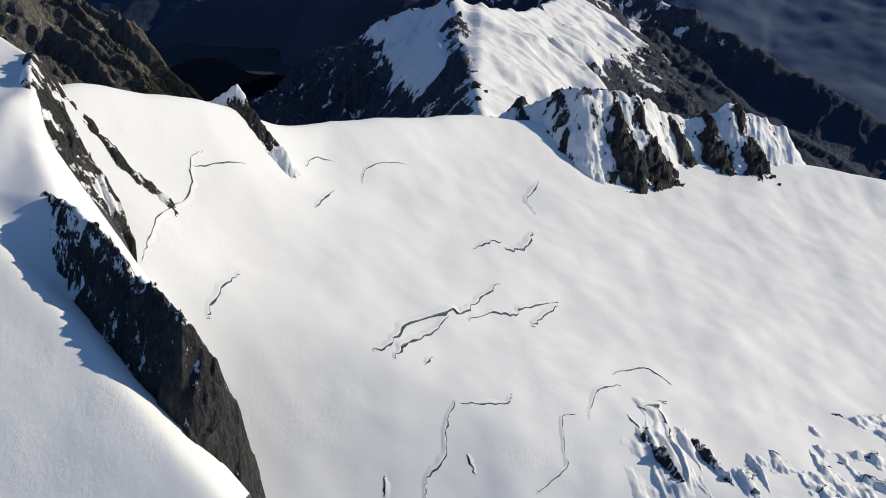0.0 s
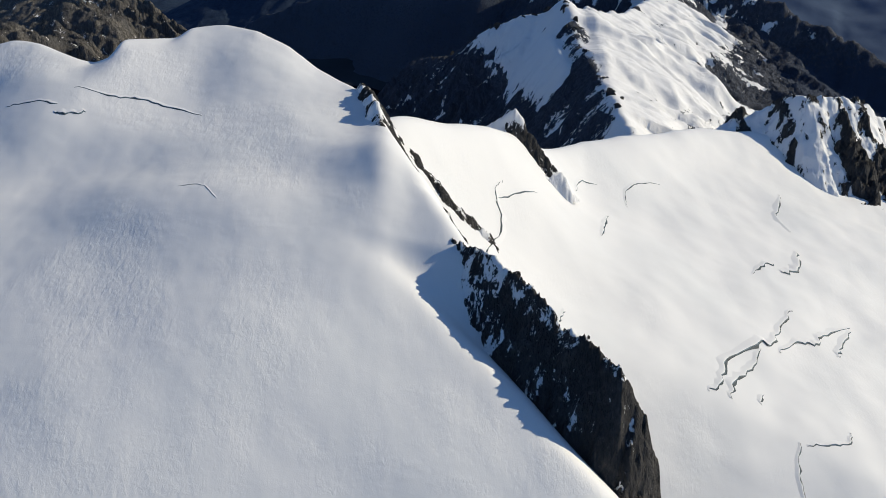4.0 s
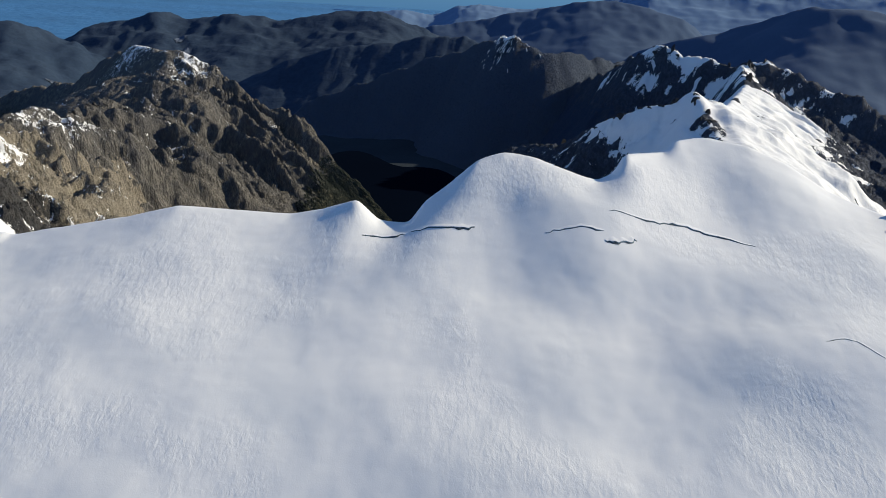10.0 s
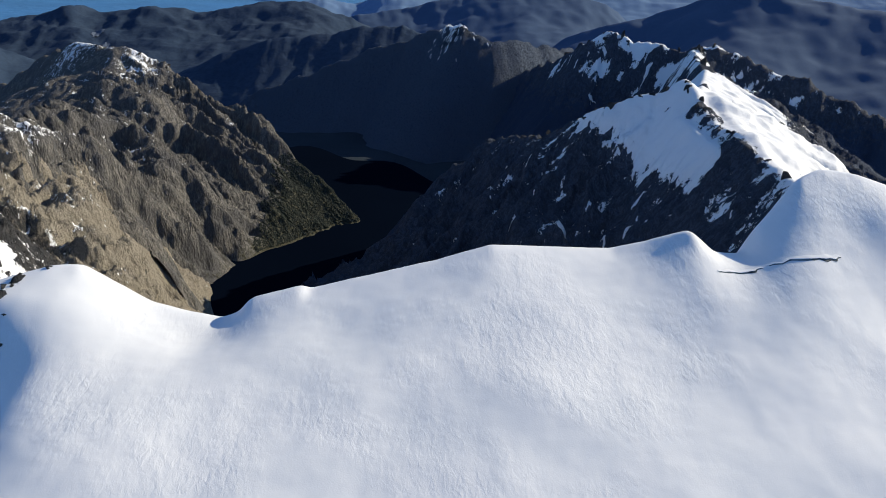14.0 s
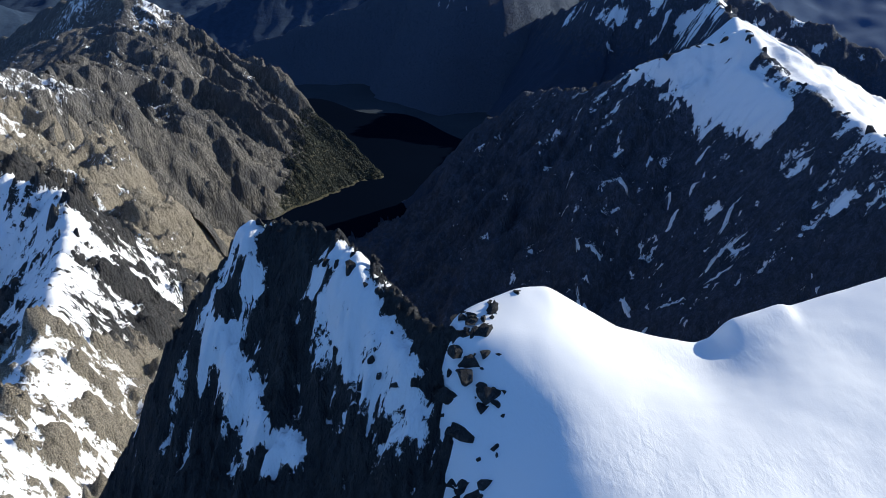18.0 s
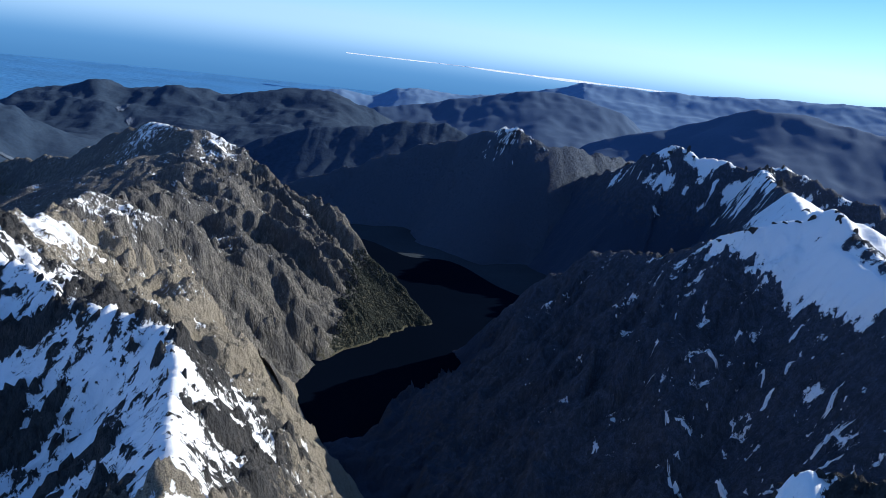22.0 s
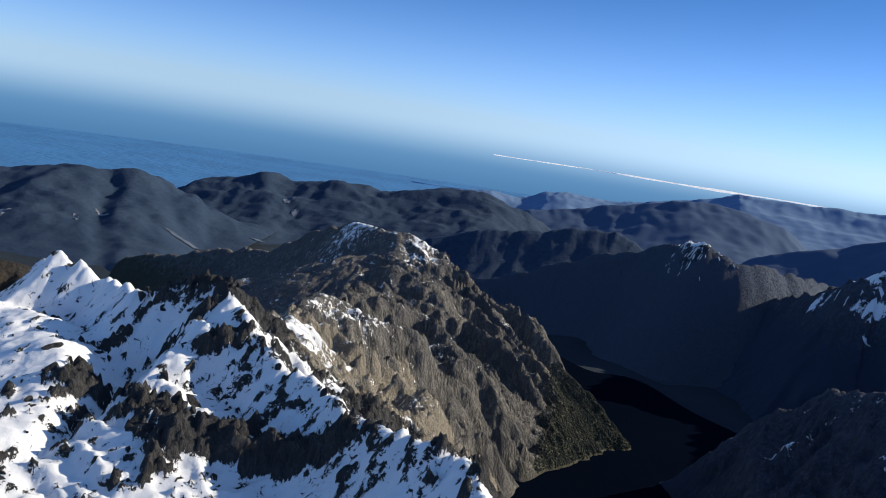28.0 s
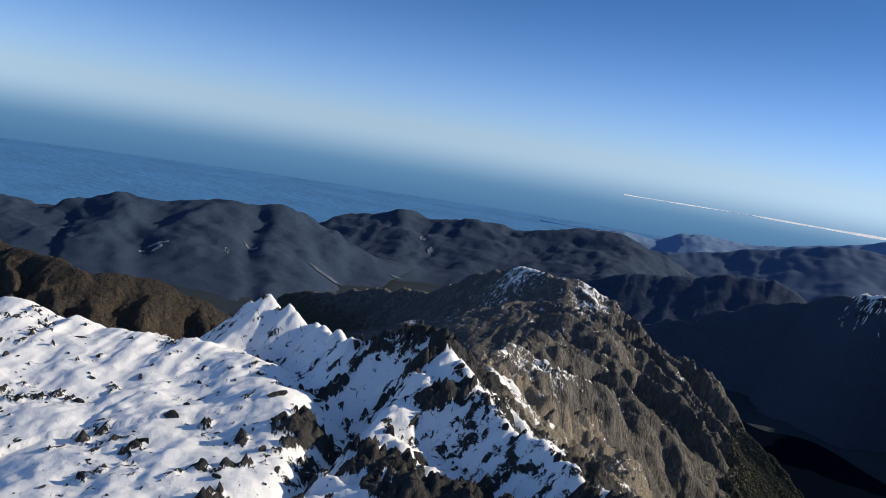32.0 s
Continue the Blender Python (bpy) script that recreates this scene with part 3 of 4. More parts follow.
def cone_drift(X, Y):
    z = cone_height(X, Y)
    bare = step01(X, -30.5, -28.5) * step01(294.4 - z, 0, 1.4) * step01(z, 286.5, 288.5)
    return drifted(z, X, Y, 0.7 - 1.35 * bare + 0.4 * fbm(X / 1.6, Y / 2.5, 3, 2), 1.6, 0.9, 5, (0.1, 1.0), 0.6)


sheet("snow_cone", -42, -14, 112, 142, 0.2, lambda X, Y: cone_drift(X, Y)[0], M_CRAG, 284,
      "small pointed peak of snow and dark rock", "peak", "", lambda X, Y, Z, s: (np.clip(1.3 * cone_drift(X, Y)[1], -2, 2), -3.0))

WALL = [(14, 177, 281), (20, 181, 283.5), (26, 182, 286), (34, 181, 288.7), (45, 186, 287.5), (52, 193, 284), (57, 197, 280.5), (66, 200, 279.5), (74, 203, 282.3), (80, 205, 281), (90, 208, 277)]


RIBS = (((21, 181, 284.5), (22.4, 176.5, 279.5), 1.9, 3), ((29, 181.5, 287), (30, 178, 283), 1.7, 4), ((35, 181, 288.2), (37.6, 175.8, 278), 1.6, 5), ((41, 183, 287.6), (42.4, 179.5, 283), 1.7, 1), ((46, 186, 287), (49.4, 182, 279.5), 1.5, 6),
        ((58, 196, 279.5), (60.5, 192.5, 275.5), 1.7, 2), ((68, 200.5, 281), (69.8, 197, 276.5), 1.5, 1), ((76, 203, 282), (78.6, 199.5, 276), 1.4, 7))


def wall_drift(X, Y):
    snow = crest(X, Y, WALL, (0.9, 1.75), 240, 0.5, 5, 0.2, 6.0, 3, 1.0, 1.1, 0.1)
    rock = snow - 2.5
    for a, c, k, sd in RIBS:
        rock = smax(rock, crest(X, Y, [a, c], (k, k), 240, 1.2, 3, 1.5, 3, sd, 0.9, 1.4, 0.4), 0.5)
    rock = rock + crags(X, Y, 4.0, 2.0, 3) + crags(X, Y, 1.4, 0.9, 6) + 0.6
    cap = snow - 0.8 + 1.1 * fbm(X / 4, Y / 4, 4, 2)
    return smax(rock, cap, 0.15), cap - rock


sheet("rock_wall", 5, 105, 160, 222, 0.3, lambda X, Y: wall_drift(X, Y)[0], M_CRAG, 258, "row of dark rock buttresses streaked with snow", "cliff", "",
      lambda X, Y, Z, s: (np.clip(0.9 * wall_drift(X, Y)[1], -1.3, 3), -3.0))


# ---------------------------------------------------------------- dark rock peak past the glacier
def peak_base(X, Y):
    a = crest(X, Y, [(-150.6, 89.2, 301.2), (-152.2, 88.2, 301.0), (-154.2, 86, 300.6), (-156.5, 87, 299.6), (-159, 91, 301.2), (-162.5, 95, 302.3), (-166, 99, 302.4), (-169, 99.8, 301.4), (-172, 101, 296.8), (-176, 103, 290), (-182, 106, 276)], (1.9, 2.6), 205, 0.45, 2.6, 1.2, 4.0, 5, 0.5, 2.0, 0.3)
    b = crest(X, Y, [(-165, 97, 300.5), (-168, 88, 286), (-172, 76, 262)], (1.9, 1.7), 205, 0.5, 3, 1.4, 4.5, 6, 1.2, 2.0)
    return smax(a, b, 1.0)


def peak_drift(X, Y):
    Z = peak_base(X, Y)
    depth = -1.5 + 1.0 * fbm(X / 4, Y / 6, 4, 3) + 2.9 * bump2(X, Z, -161.5, 298.8, 2.6, 2.8) + 2.7 * bump2(X, Z, -158.6, 296.2, 1.9, 2.4) + 2.5 * bump2(X, Z, -170.8, 292.6, 2.0, 2.6) + 2.6 * bump2(X, Z, -167, 290.2, 3.0, 1.9) + 2.0 * bump2(X, Z, -168.8, 299, 1.3, 2.4)
    return drifted(Z, X, Y, depth * 0.7, 2.6, 1.8, 5, (0.5, 0.9), 0.85)


def rock_peak(X, Y):
    return peak_drift(X, Y)[0]


sheet("rock_peak", -200, -146, 50, 130, 0.2, rock_peak, M_PEAK, 222, "steep dark rock peak with shaded snow patches", "peak", "",
      lambda X, Y, Z, s: (np.clip(1.6 * peak_drift(X, Y)[1], -2.0, 1.2), -3.0))


# ---------------------------------------------------------------- snowy ridge on the near side of the valley
SHORE = [(-60, 700, 117), (-144, 661, 117), (-182, 622, 117), (-216, 592, 117), (-232, 562, 117), (-239, 530, 117), (-236, 500, 117), (-224, 465, 117), (-205, 425, 117), (-186, 385, 117), (-164, 330, 117), (-150, 240, 117), (-140, 150, 117)]


def lake_wall(X, Y, steep):
    """Height of the rock walls that rise from the lake's shore, fluted by gullies that run straight down to the water."""
    d, _, _, side, _ = near_line(X, Y, np.array(SHORE, float))
    d = np.where(side < 0, d, -d)
    wob = 13 * fbm(X / 45, Y / 45, 4, 5)
    fan = 210 * np.arctan2(Y - 560, -(X + 40))
    slant = fan + 0.35 * d
    flute = 1.4 * (ridged((slant + wob) / 58, d / 210, 3, 4, 0.5) - 0.66) + 1.3 * (ridged((slant + 0.8 * wob) / 21, d / 110, 3, 6, 0.5) - 0.66)
    fine = ridged((slant + wob * 0.6) / 7.5, d / 38, 4, 2, 0.6) - 0.64
    return 117 + steep * d, flute, fine, d


def smin(a, b, k=2.0):
    return -smax(-a, -b, k)


MAIN_CREST = [(-460, 418, 232), (-440, 400, 243), (-426, 397, 239), (-415, 395, 237.5), (-400, 380, 238), (-391, 369, 242.5), (-378, 369, 243), (-360, 373, 251), (-336, 346, 242), (-322, 336, 236), (-308, 329, 233.5), (-296, 318, 231), (-278, 308, 232.5), (-258, 300, 231.5), (-249, 279, 227), (-244, 252, 226), (-226, 205, 236), (-205, 155, 255), (-190, 110, 262), (-180, 60, 250)]


def snow_ridge_base(X, Y):
    main = crest(X, Y, MAIN_CREST, (0.95, 1.30), 112, 2.4, 9, 2.5, 24, 1, 1.2, (4.0, 0.55), 0.25)
    left = crest(X, Y, [(-384, 306, 221), (-396, 332, 225), (-414, 356, 226.5), (-440, 368, 226), (-490, 366, 224.5), (-560, 362, 226.5), (-660, 352, 232)], (0.25, 0.55), 112, 2.0, 22, 0.45, 30, 4, 3.0, 1.1, 0.06) - 1.1 * soft(X + 376, 5)
    link = crest(X, Y, [(-360, 373, 249), (-352, 400, 236), (-347, 432, 227), (-356, 470, 219), (-352, 514, 222)], (1.3, 0.46), 112, 2.5, 14, 3, 24, 6, 1.5, (2.0, 4.0))
    wall, flute, fine, d = lake_wall(X, Y, 1.25)
    valley = smax(main, link, 3)
    z = smin(valley, wall + 4, 8) + step01(d, -5, 30) * valley_side(X, Y) * (13 * flute + 6.0 * fine) * step01(valley, 120, 160) * (1 - step01(valley, 214, 232))
    return smax(np.where(d < 0, smin(valley, 117 + 1.25 * d, 2), z), left, 4)


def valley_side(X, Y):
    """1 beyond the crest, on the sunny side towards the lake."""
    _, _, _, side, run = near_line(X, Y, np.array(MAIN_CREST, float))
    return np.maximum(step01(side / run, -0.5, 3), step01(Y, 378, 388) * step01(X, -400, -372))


def ridge_depth(X, Y, Z):
    lit = valley_side(X, Y)
    n = fbm(X / 22, Y / 22, 4, 2)
    shade = 0.7 + 1.7 * n + 0.012 * (Z - 215)
    bright = -3.2 + 1.6 * n + 4.6 * bump2(X, Y, -247, 288, 11, 20) + 3.2 * bump2(X, Y, -236, 300, 14, 12) + 5.0 * bump2(X, Y, -338, 425, 12, 30) + 3.0 * bump2(X, Y, -322, 424, 10, 14)
    west = 1.9 * step01(-X, 372, 412)
    near = -0.7 * step01(260 - Y, 0, 60)
    return (shade + west + near) * (1 - lit) + bright * lit


def ridge_drift(X, Y):
    """Knobs of rock standing out of drifted snow on the near side, bare ribs on the valley side."""
    z = snow_ridge_base(X, Y)
    U, V = 0.8 * X + 0.6 * Y, 0.8 * Y - 0.6 * X
    knob = step01(fbm(U / 26, V / 15, 4, 7, 0.55), 0.14, 0.46) * (1 - 0.5 * step01(-X, 380, 425))
    small = step01(fbm(U / 7.0, V / 5.0, 4, 3, 0.65), 0.10, 0.45)
    tiny = step01(fbm(U / 3.4, V / 2.6, 3, 9, 0.6), 0.20, 0.50)
    near = 1 - 0.75 * valley_side(X, Y)
    rock = z - 1.5 + (5.0 * knob + 2.1 * small + 1.1 * tiny) * near + 1.3 * fbm(X / 3.2, Y / 3.2, 3, 5, 0.6)
    snow = z + ridge_depth(X, Y, z) + 0.5 * knob
    return smax(rock, snow, 0.3), snow - rock


def snow_ridge(X, Y):
    return ridge_drift(X, Y)[0]


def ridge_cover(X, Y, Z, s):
    sun_side = np.minimum(valley_side(X, Y) + step01(250 - Y, 0, 40), 1)        # tan on the sunlit side: its light is put into the colour
    return np.clip(0.62 * ridge_drift(X, Y)[1] - 0.1, -2.4, 1.3), -1.6 + 2.3 * sun_side


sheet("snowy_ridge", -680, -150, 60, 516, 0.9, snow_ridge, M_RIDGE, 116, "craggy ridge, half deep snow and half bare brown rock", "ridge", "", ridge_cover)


# ---------------------------------------------------------------- brown mountain across the lake
def brown_base(X, Y):
    back = crest(X, Y, [(-650, 890, 140), (-537, 850, 172), (-480, 810, 186), (-420, 770, 221), (-385, 735, 233), (-352, 713, 236)], (0.8, 1.45), 105, 3.0, 18, 3, 40, 2, 4.0, 1.6, 0.3)
    down = crest(X, Y, [(-352, 713, 236), (-335, 712, 234), (-312, 713, 227), (-294, 714, 215), (-279, 715, 202), (-248, 706, 191), (-226, 698, 175), (-209, 689, 157), (-190, 681, 147), (-174, 672, 136), (-154, 664, 122), (-140, 658, 112)], (2.4, 0.50), 105, 1.6, 14, 2, 40, 1, 2.0, (1.2, 4.0), 0.2)
    spur = crest(X, Y, [(-350, 708, 234), (-338, 668, 212), (-346, 620, 204), (-352, 560, 217), (-350, 514, 223), (-356, 470, 219)], (0.48, 1.1), 105, 3.0, 12, 3, 30, 5, 1.5, (4.0, 1.6), 0.3)
    ridge_y = np.interp(X, [-352, -335, -279, -248, -209, -174, -140, -100], [713, 712, 715, 706, 689, 672, 658, 640])
    spur = spur - 1.0 * soft(Y - ridge_y, 3) - 0.6 * soft(X + 230, 8)
    wall, flute, fine, d = lake_wall(X, Y, 1.5)
    z = smax(down, spur, 5)
    ribs = step01(d, -2, 12) * (1 - step01(z, 214, 234)) * (1 - 0.75 * step01(X, -232, -205))
    z = smin(z, wall, 10) + ribs * step01(X, -372, -346) * (19 * flute + 8.0 * fine) * (1.0 + 0.25 * fbm(X / 60, Y / 60, 3, 6))
    z = z - 9 * bump2(X, Y, -287, 664, 15, 26) + 9 * bump2(X, Y, -278, 690, 14, 10)
    z = np.where(d < 0, 117 + 1.6 * d, z)
    return smax(z, back - 60 * step01(60 - d, 0, 60) - 1.3 * soft(X + 342, 6), 3)


def brown_drift(X, Y):
    z = brown_base(X, Y)
    n = fbm(X / 30, Y / 30, 4, 3)
    depth = -2.0 + 0.6 * n + 2.4 * bump2(X, Y, -332, 706, 17, 26) + 3.0 * bump2(X, Y, -330, 520, 19, 22) + 2.2 * bump2(X, Y, -385, 733, 24, 24) + 1.2 * bump2(X, Y, -335, 480, 26, 22)
    wooded = step01(X, -228, -212) * step01(168 - z, 0, 12)
    return drifted(z, X, Y, depth * step01(z, 110, 135), 8, 1.5 * step01(z, 112, 140) * (1 - 0.8 * wooded), 4, (0.9, -0.2), 0.35)


def brown_mountain(X, Y):
    return brown_drift(X, Y)[0]


def brown_cover(X, Y, Z, s):
    # Last term darkens the back face by scrub tone: shade put into the colour.
    veg_tone = -0.95 + 0.020 * (160 - Z) + 0.9 * step01(X, -235, -205) * step01(175 - Z, 0, 20) + 0.7 * step01(-X, 352, 375) * step01(Y, 600, 660)
    return np.clip(0.75 * brown_drift(X, Y)[1] - 0.1 - 2.5 * step01(180 - Z, 0, 15), -3, 0.6), veg_tone


sheet("brown_mountain", -660, -120, 440, 900, 1.1, brown_mountain, M_BROWN, 115, "brown sunlit mountain with gullies and bush on its foot", "mountain", "", brown_cover)


# ---------------------------------------------------------------- dark mountain with the tilted snowfield
def dark_base(X, Y):
    a = crest(X, Y, [(40, 230, 215), (24, 290, 240), (20, 320, 246), (16, 385, 255), (10, 440, 263), (16, 470, 258), (60, 560, 243), (110, 700, 240)], (1.25, 0.5), 95, 2.0, 20, 4, 40, 3, 1.8, 1.8, 0.15)
    b = crest(X, Y, [(10, 440, 262), (-22, 452, 250), (-50, 500, 226), (-72, 560, 208), (-105, 590, 170), (-140, 610, 118)], (0.9, 1.1), 95, 2.5, 20, 6, 28, 5, 2.5, 1.6, 0.3)
    z = smax(a, b, 5)
    return z


def dark_drift(X, Y):
    z = dark_base(X, Y)
    n = fbm(X / 26, Y / 26, 4, 1)
    field = step01(X - 0.03 * (Y - 300), 12, 22) * step01(z + 0.06 * (Y - 330), 222, 240)
    top_x = np.interp(Y, [320, 385, 440], [20, 16, 10])
    edge = X + 34 - 0.352 * (464 - Y) + 5 * fbm(X / 9, Y / 9, 3, 4)
    tilted = step01(edge, -3, 4) * step01(Y, 366, 384) * (1 - 0.75 * step01(X - top_x, -11, -5) * step01(432 - Y, 0, 14))
    depth = -3.5 + 1.0 * n + 6.0 * tilted * step01(480 - Y, 0, 12) + 5.0 * field + 0.020 * (z - 195)
    return drifted(z, X, Y, depth * step01(z, 112, 150), 13, 6.0 * step01(z, 108, 190), 6, (1.0, 0.1), 0.6)


def dark_mountain(X, Y):
    return dark_drift(X, Y)[0]


def dark_cover(X, Y, Z, s):
    return np.clip(0.6 * dark_drift(X, Y)[1] - 2.0 * step01(165 - Z, 0, 20), -3, 3), -0.7 + 0.016 * (190 - Z)


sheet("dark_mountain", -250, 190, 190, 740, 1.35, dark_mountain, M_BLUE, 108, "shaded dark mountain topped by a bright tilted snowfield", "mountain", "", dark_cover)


def massif_base(X, Y):
    a = crest(X, Y, [(60, 560, 243), (110, 700, 238), (138, 823, 243), (164, 832, 246), (137, 850, 240), (72, 889, 248), (58, 893, 243), (30, 930, 215), (0, 1000, 190)], (1.8, 0.7), 95, 4.0, 22, 4.5, 50, 4, 2.0, 1.6, 0.35)
    b = crest(X, Y, [(164, 832, 246), (230, 800, 225), (320, 760, 190), (420, 720, 150)], (1.5, 1.5), 105, 4.0, 30, 5, 40, 6, 3.0, 1.4)
    z = smax(a, b, 5)
    return z


def massif_drift(X, Y):
    z = massif_base(X, Y)
    depth = -2.9 + 1.4 * fbm(X / 18, Y / 18, 4, 2) + 0.05 * (z - 212) + 3.0 * bump2(X, Y, 120, 815, 30, 30)
    return drifted(z, X, Y, depth * step01(z, 150, 190), 17, 8 * step01(z, 130, 205), 3)


def snow_massif(X, Y):
    return massif_drift(X, Y)[0]


# Bush tone on the foot darkens it: shade put into the colour.
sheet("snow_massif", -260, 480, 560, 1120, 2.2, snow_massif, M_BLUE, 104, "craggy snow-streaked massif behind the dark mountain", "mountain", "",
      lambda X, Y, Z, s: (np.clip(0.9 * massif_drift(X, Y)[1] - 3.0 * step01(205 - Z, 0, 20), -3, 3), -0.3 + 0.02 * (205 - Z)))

RANGE_A = [(-330, 1165, 122), (-253, 1140, 154), (-182, 1110, 190), (-120, 1080, 214), (-82, 1045, 233), (-60, 1010, 236), (-29, 1000, 222), (-5, 1010, 224), (47, 1043, 215), (107, 1133, 203), (200, 1160, 180), (300, 1200, 150)]
RANGE_B = [(-386, 1319, 158), (-338, 1323, 174), (-283, 1325, 184), (-205, 1323, 200), (-128, 1317, 206), (-80, 1300, 185)]
def dark_range_height(X, Y):
    return crest(X, Y, RANGE_A, (0.7, 1.6), 70, 4.0, 26, 1.0, 60, 6, 3.0, 1.7, 0.5)


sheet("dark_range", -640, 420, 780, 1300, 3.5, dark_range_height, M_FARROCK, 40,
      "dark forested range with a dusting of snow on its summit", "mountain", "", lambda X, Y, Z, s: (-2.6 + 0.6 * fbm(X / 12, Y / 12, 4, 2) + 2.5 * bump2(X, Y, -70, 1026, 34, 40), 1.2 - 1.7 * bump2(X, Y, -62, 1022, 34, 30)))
sheet("forested_ridge", -640, 220, 1160, 1460, 4.0, lambda X, Y: crest(X, Y, RANGE_B, (0.6, 0.7), 40, 4, 40, 1.4, 60, 2, 5.0, 1.4, 0.3) + 5 * (ridged(X / 70, Y / 70, 4, 5, 0.55) - 0.66), M_FOREST, 40,
      "dark bush-covered ridge behind the valley", "mountain")

sheet("tussock_hill", -900, -520, 430, 760, 2.0, lambda X, Y: crest(X, Y, [(-860, 600, 205), (-720, 575, 202), (-650, 563, 198), (-618, 587, 196), (-590, 605, 186), (-555, 640, 165), (-530, 690, 120)], (0.7, 0.7), 90, 3, 25, 7, 30, 3, 3.0, 1.4), M_TUSSOCK, 60,
      "brown tussock-covered hill ridge in low sun", "hill", "", lambda X, Y, Z, s: (-3.0, -0.6 + 0.012 * (170 - Z)))

# ---------------------------------------------------------------- far hills towards the coast
FAR = (
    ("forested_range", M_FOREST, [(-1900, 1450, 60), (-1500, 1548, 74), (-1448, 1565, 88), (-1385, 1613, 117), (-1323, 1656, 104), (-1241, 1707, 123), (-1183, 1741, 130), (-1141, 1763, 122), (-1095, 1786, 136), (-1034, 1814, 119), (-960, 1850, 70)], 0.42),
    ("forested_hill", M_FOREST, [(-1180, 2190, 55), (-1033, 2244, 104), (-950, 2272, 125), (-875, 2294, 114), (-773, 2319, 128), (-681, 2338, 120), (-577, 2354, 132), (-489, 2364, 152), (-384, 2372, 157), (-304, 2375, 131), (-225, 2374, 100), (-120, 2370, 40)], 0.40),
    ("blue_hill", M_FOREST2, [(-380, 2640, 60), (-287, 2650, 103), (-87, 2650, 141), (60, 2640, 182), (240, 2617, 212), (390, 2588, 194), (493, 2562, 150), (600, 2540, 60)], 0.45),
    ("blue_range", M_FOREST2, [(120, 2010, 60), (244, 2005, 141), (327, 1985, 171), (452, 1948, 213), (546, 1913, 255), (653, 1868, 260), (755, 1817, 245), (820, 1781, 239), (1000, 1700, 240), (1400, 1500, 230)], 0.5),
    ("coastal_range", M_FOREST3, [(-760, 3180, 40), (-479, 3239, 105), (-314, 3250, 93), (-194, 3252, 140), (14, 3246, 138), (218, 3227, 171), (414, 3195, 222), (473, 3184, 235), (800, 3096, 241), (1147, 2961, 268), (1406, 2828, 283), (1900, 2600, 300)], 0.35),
)


def far_height(X, Y, pts, k, seed):
    fine = [pts[0]]
    for a, b, c, d in zip([pts[0]] + list(pts[:-2]), pts[:-1], pts[1:], list(pts[2:]) + [pts[-1]]):
        for t in (0.25, 0.5, 0.75, 1.0):
            fine.append(tuple(0.5 * (2 * q + (r - p) * t + (2 * p - 5 * q + 4 * r - w) * t * t + (3 * q - p - 3 * r + w) * t ** 3) for p, q, r, w in zip(a, b, c, d)))
    bend = fbm(X / 170, Y / 170, 3, seed + 4)
    z = crest(X + 26 * bend, Y + 26 * fbm(X / 150, Y / 150, 3, seed + 1), fine, (k, k), -25, 3.0, 70, 0.0, 130, seed + 1, 12.0, 1.3, 0.0)
    spurs = ridged(X / 280 + 0.2 * fbm(X / 160, Y / 160, 2, seed), Y / 280, 4, seed + 2, 0.5) - 0.66
    spurs = spurs + 0.34 * (ridged(X / 90 + 0.3 * bend, Y / 90, 4, seed + 5, 0.6) - 0.66) + 0.12 * (ridged(X / 36 + 0.5 * bend, Y / 36, 3, seed + 6, 0.6) - 0.66) + 0.03 * fbm(X / 22, Y / 22, 2, seed + 3)
    return z + (26 if seed < 2 else 5) * spurs * step01(np.abs(z), 0, 60) * (1 - 0.55 * step01(z, 80, 180))


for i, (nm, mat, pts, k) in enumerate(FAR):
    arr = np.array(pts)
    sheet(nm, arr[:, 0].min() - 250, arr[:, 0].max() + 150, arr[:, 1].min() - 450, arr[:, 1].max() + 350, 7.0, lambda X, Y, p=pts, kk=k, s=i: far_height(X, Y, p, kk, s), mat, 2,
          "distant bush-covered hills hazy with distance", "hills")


# ---------------------------------------------------------------- pieces laid on the ground
def part(name, bm, material, parent=None, label=""):
    """Links a bmesh as one mesh object, under parent if there is one."""
    me = bpy.data.meshes.new(name)
    bm.to_mesh(me)
    bm.free()
    me.materials.append(material)
    ob = new(name, me)
    if parent is not None:
        ob.parent = parent
    if label:
        ob["label"] = label
    return ob


def at(fn, x, y):
    return float(fn(np.array([x]), np.array([y]))[0])


def at_all(fn, xy):
    a = np.array(xy, float)
    return fn(a[:, 0], a[:, 1])


def slope_dir(fn, x, y, e=0.8):
    h = at_all(fn, ((x + e, y), (x - e, y), (x, y + e), (x, y - e)))
    return float(h[0] - h[1]) / (2 * e), float(h[2] - h[3]) / (2 * e)


def smooth_line(pts, n=6):
    p = [Vector((*pts[0][:2], 0))] + [Vector((*q[:2], 0)) for q in pts] + [Vector((*pts[-1][:2], 0))]
    out = []
    for i in range(1, len(p) - 2):
        for j in range(n):
            t = j / n
            a, b, c, d = p[i - 1], p[i], p[i + 1], p[i + 2]
            out.append(0.5 * ((2 * b) + (c - a) * t + (2 * a - 5 * b + 4 * c - d) * t * t + (3 * b - a - 3 * c + d) * t ** 3))
    return out + [p[-2]]


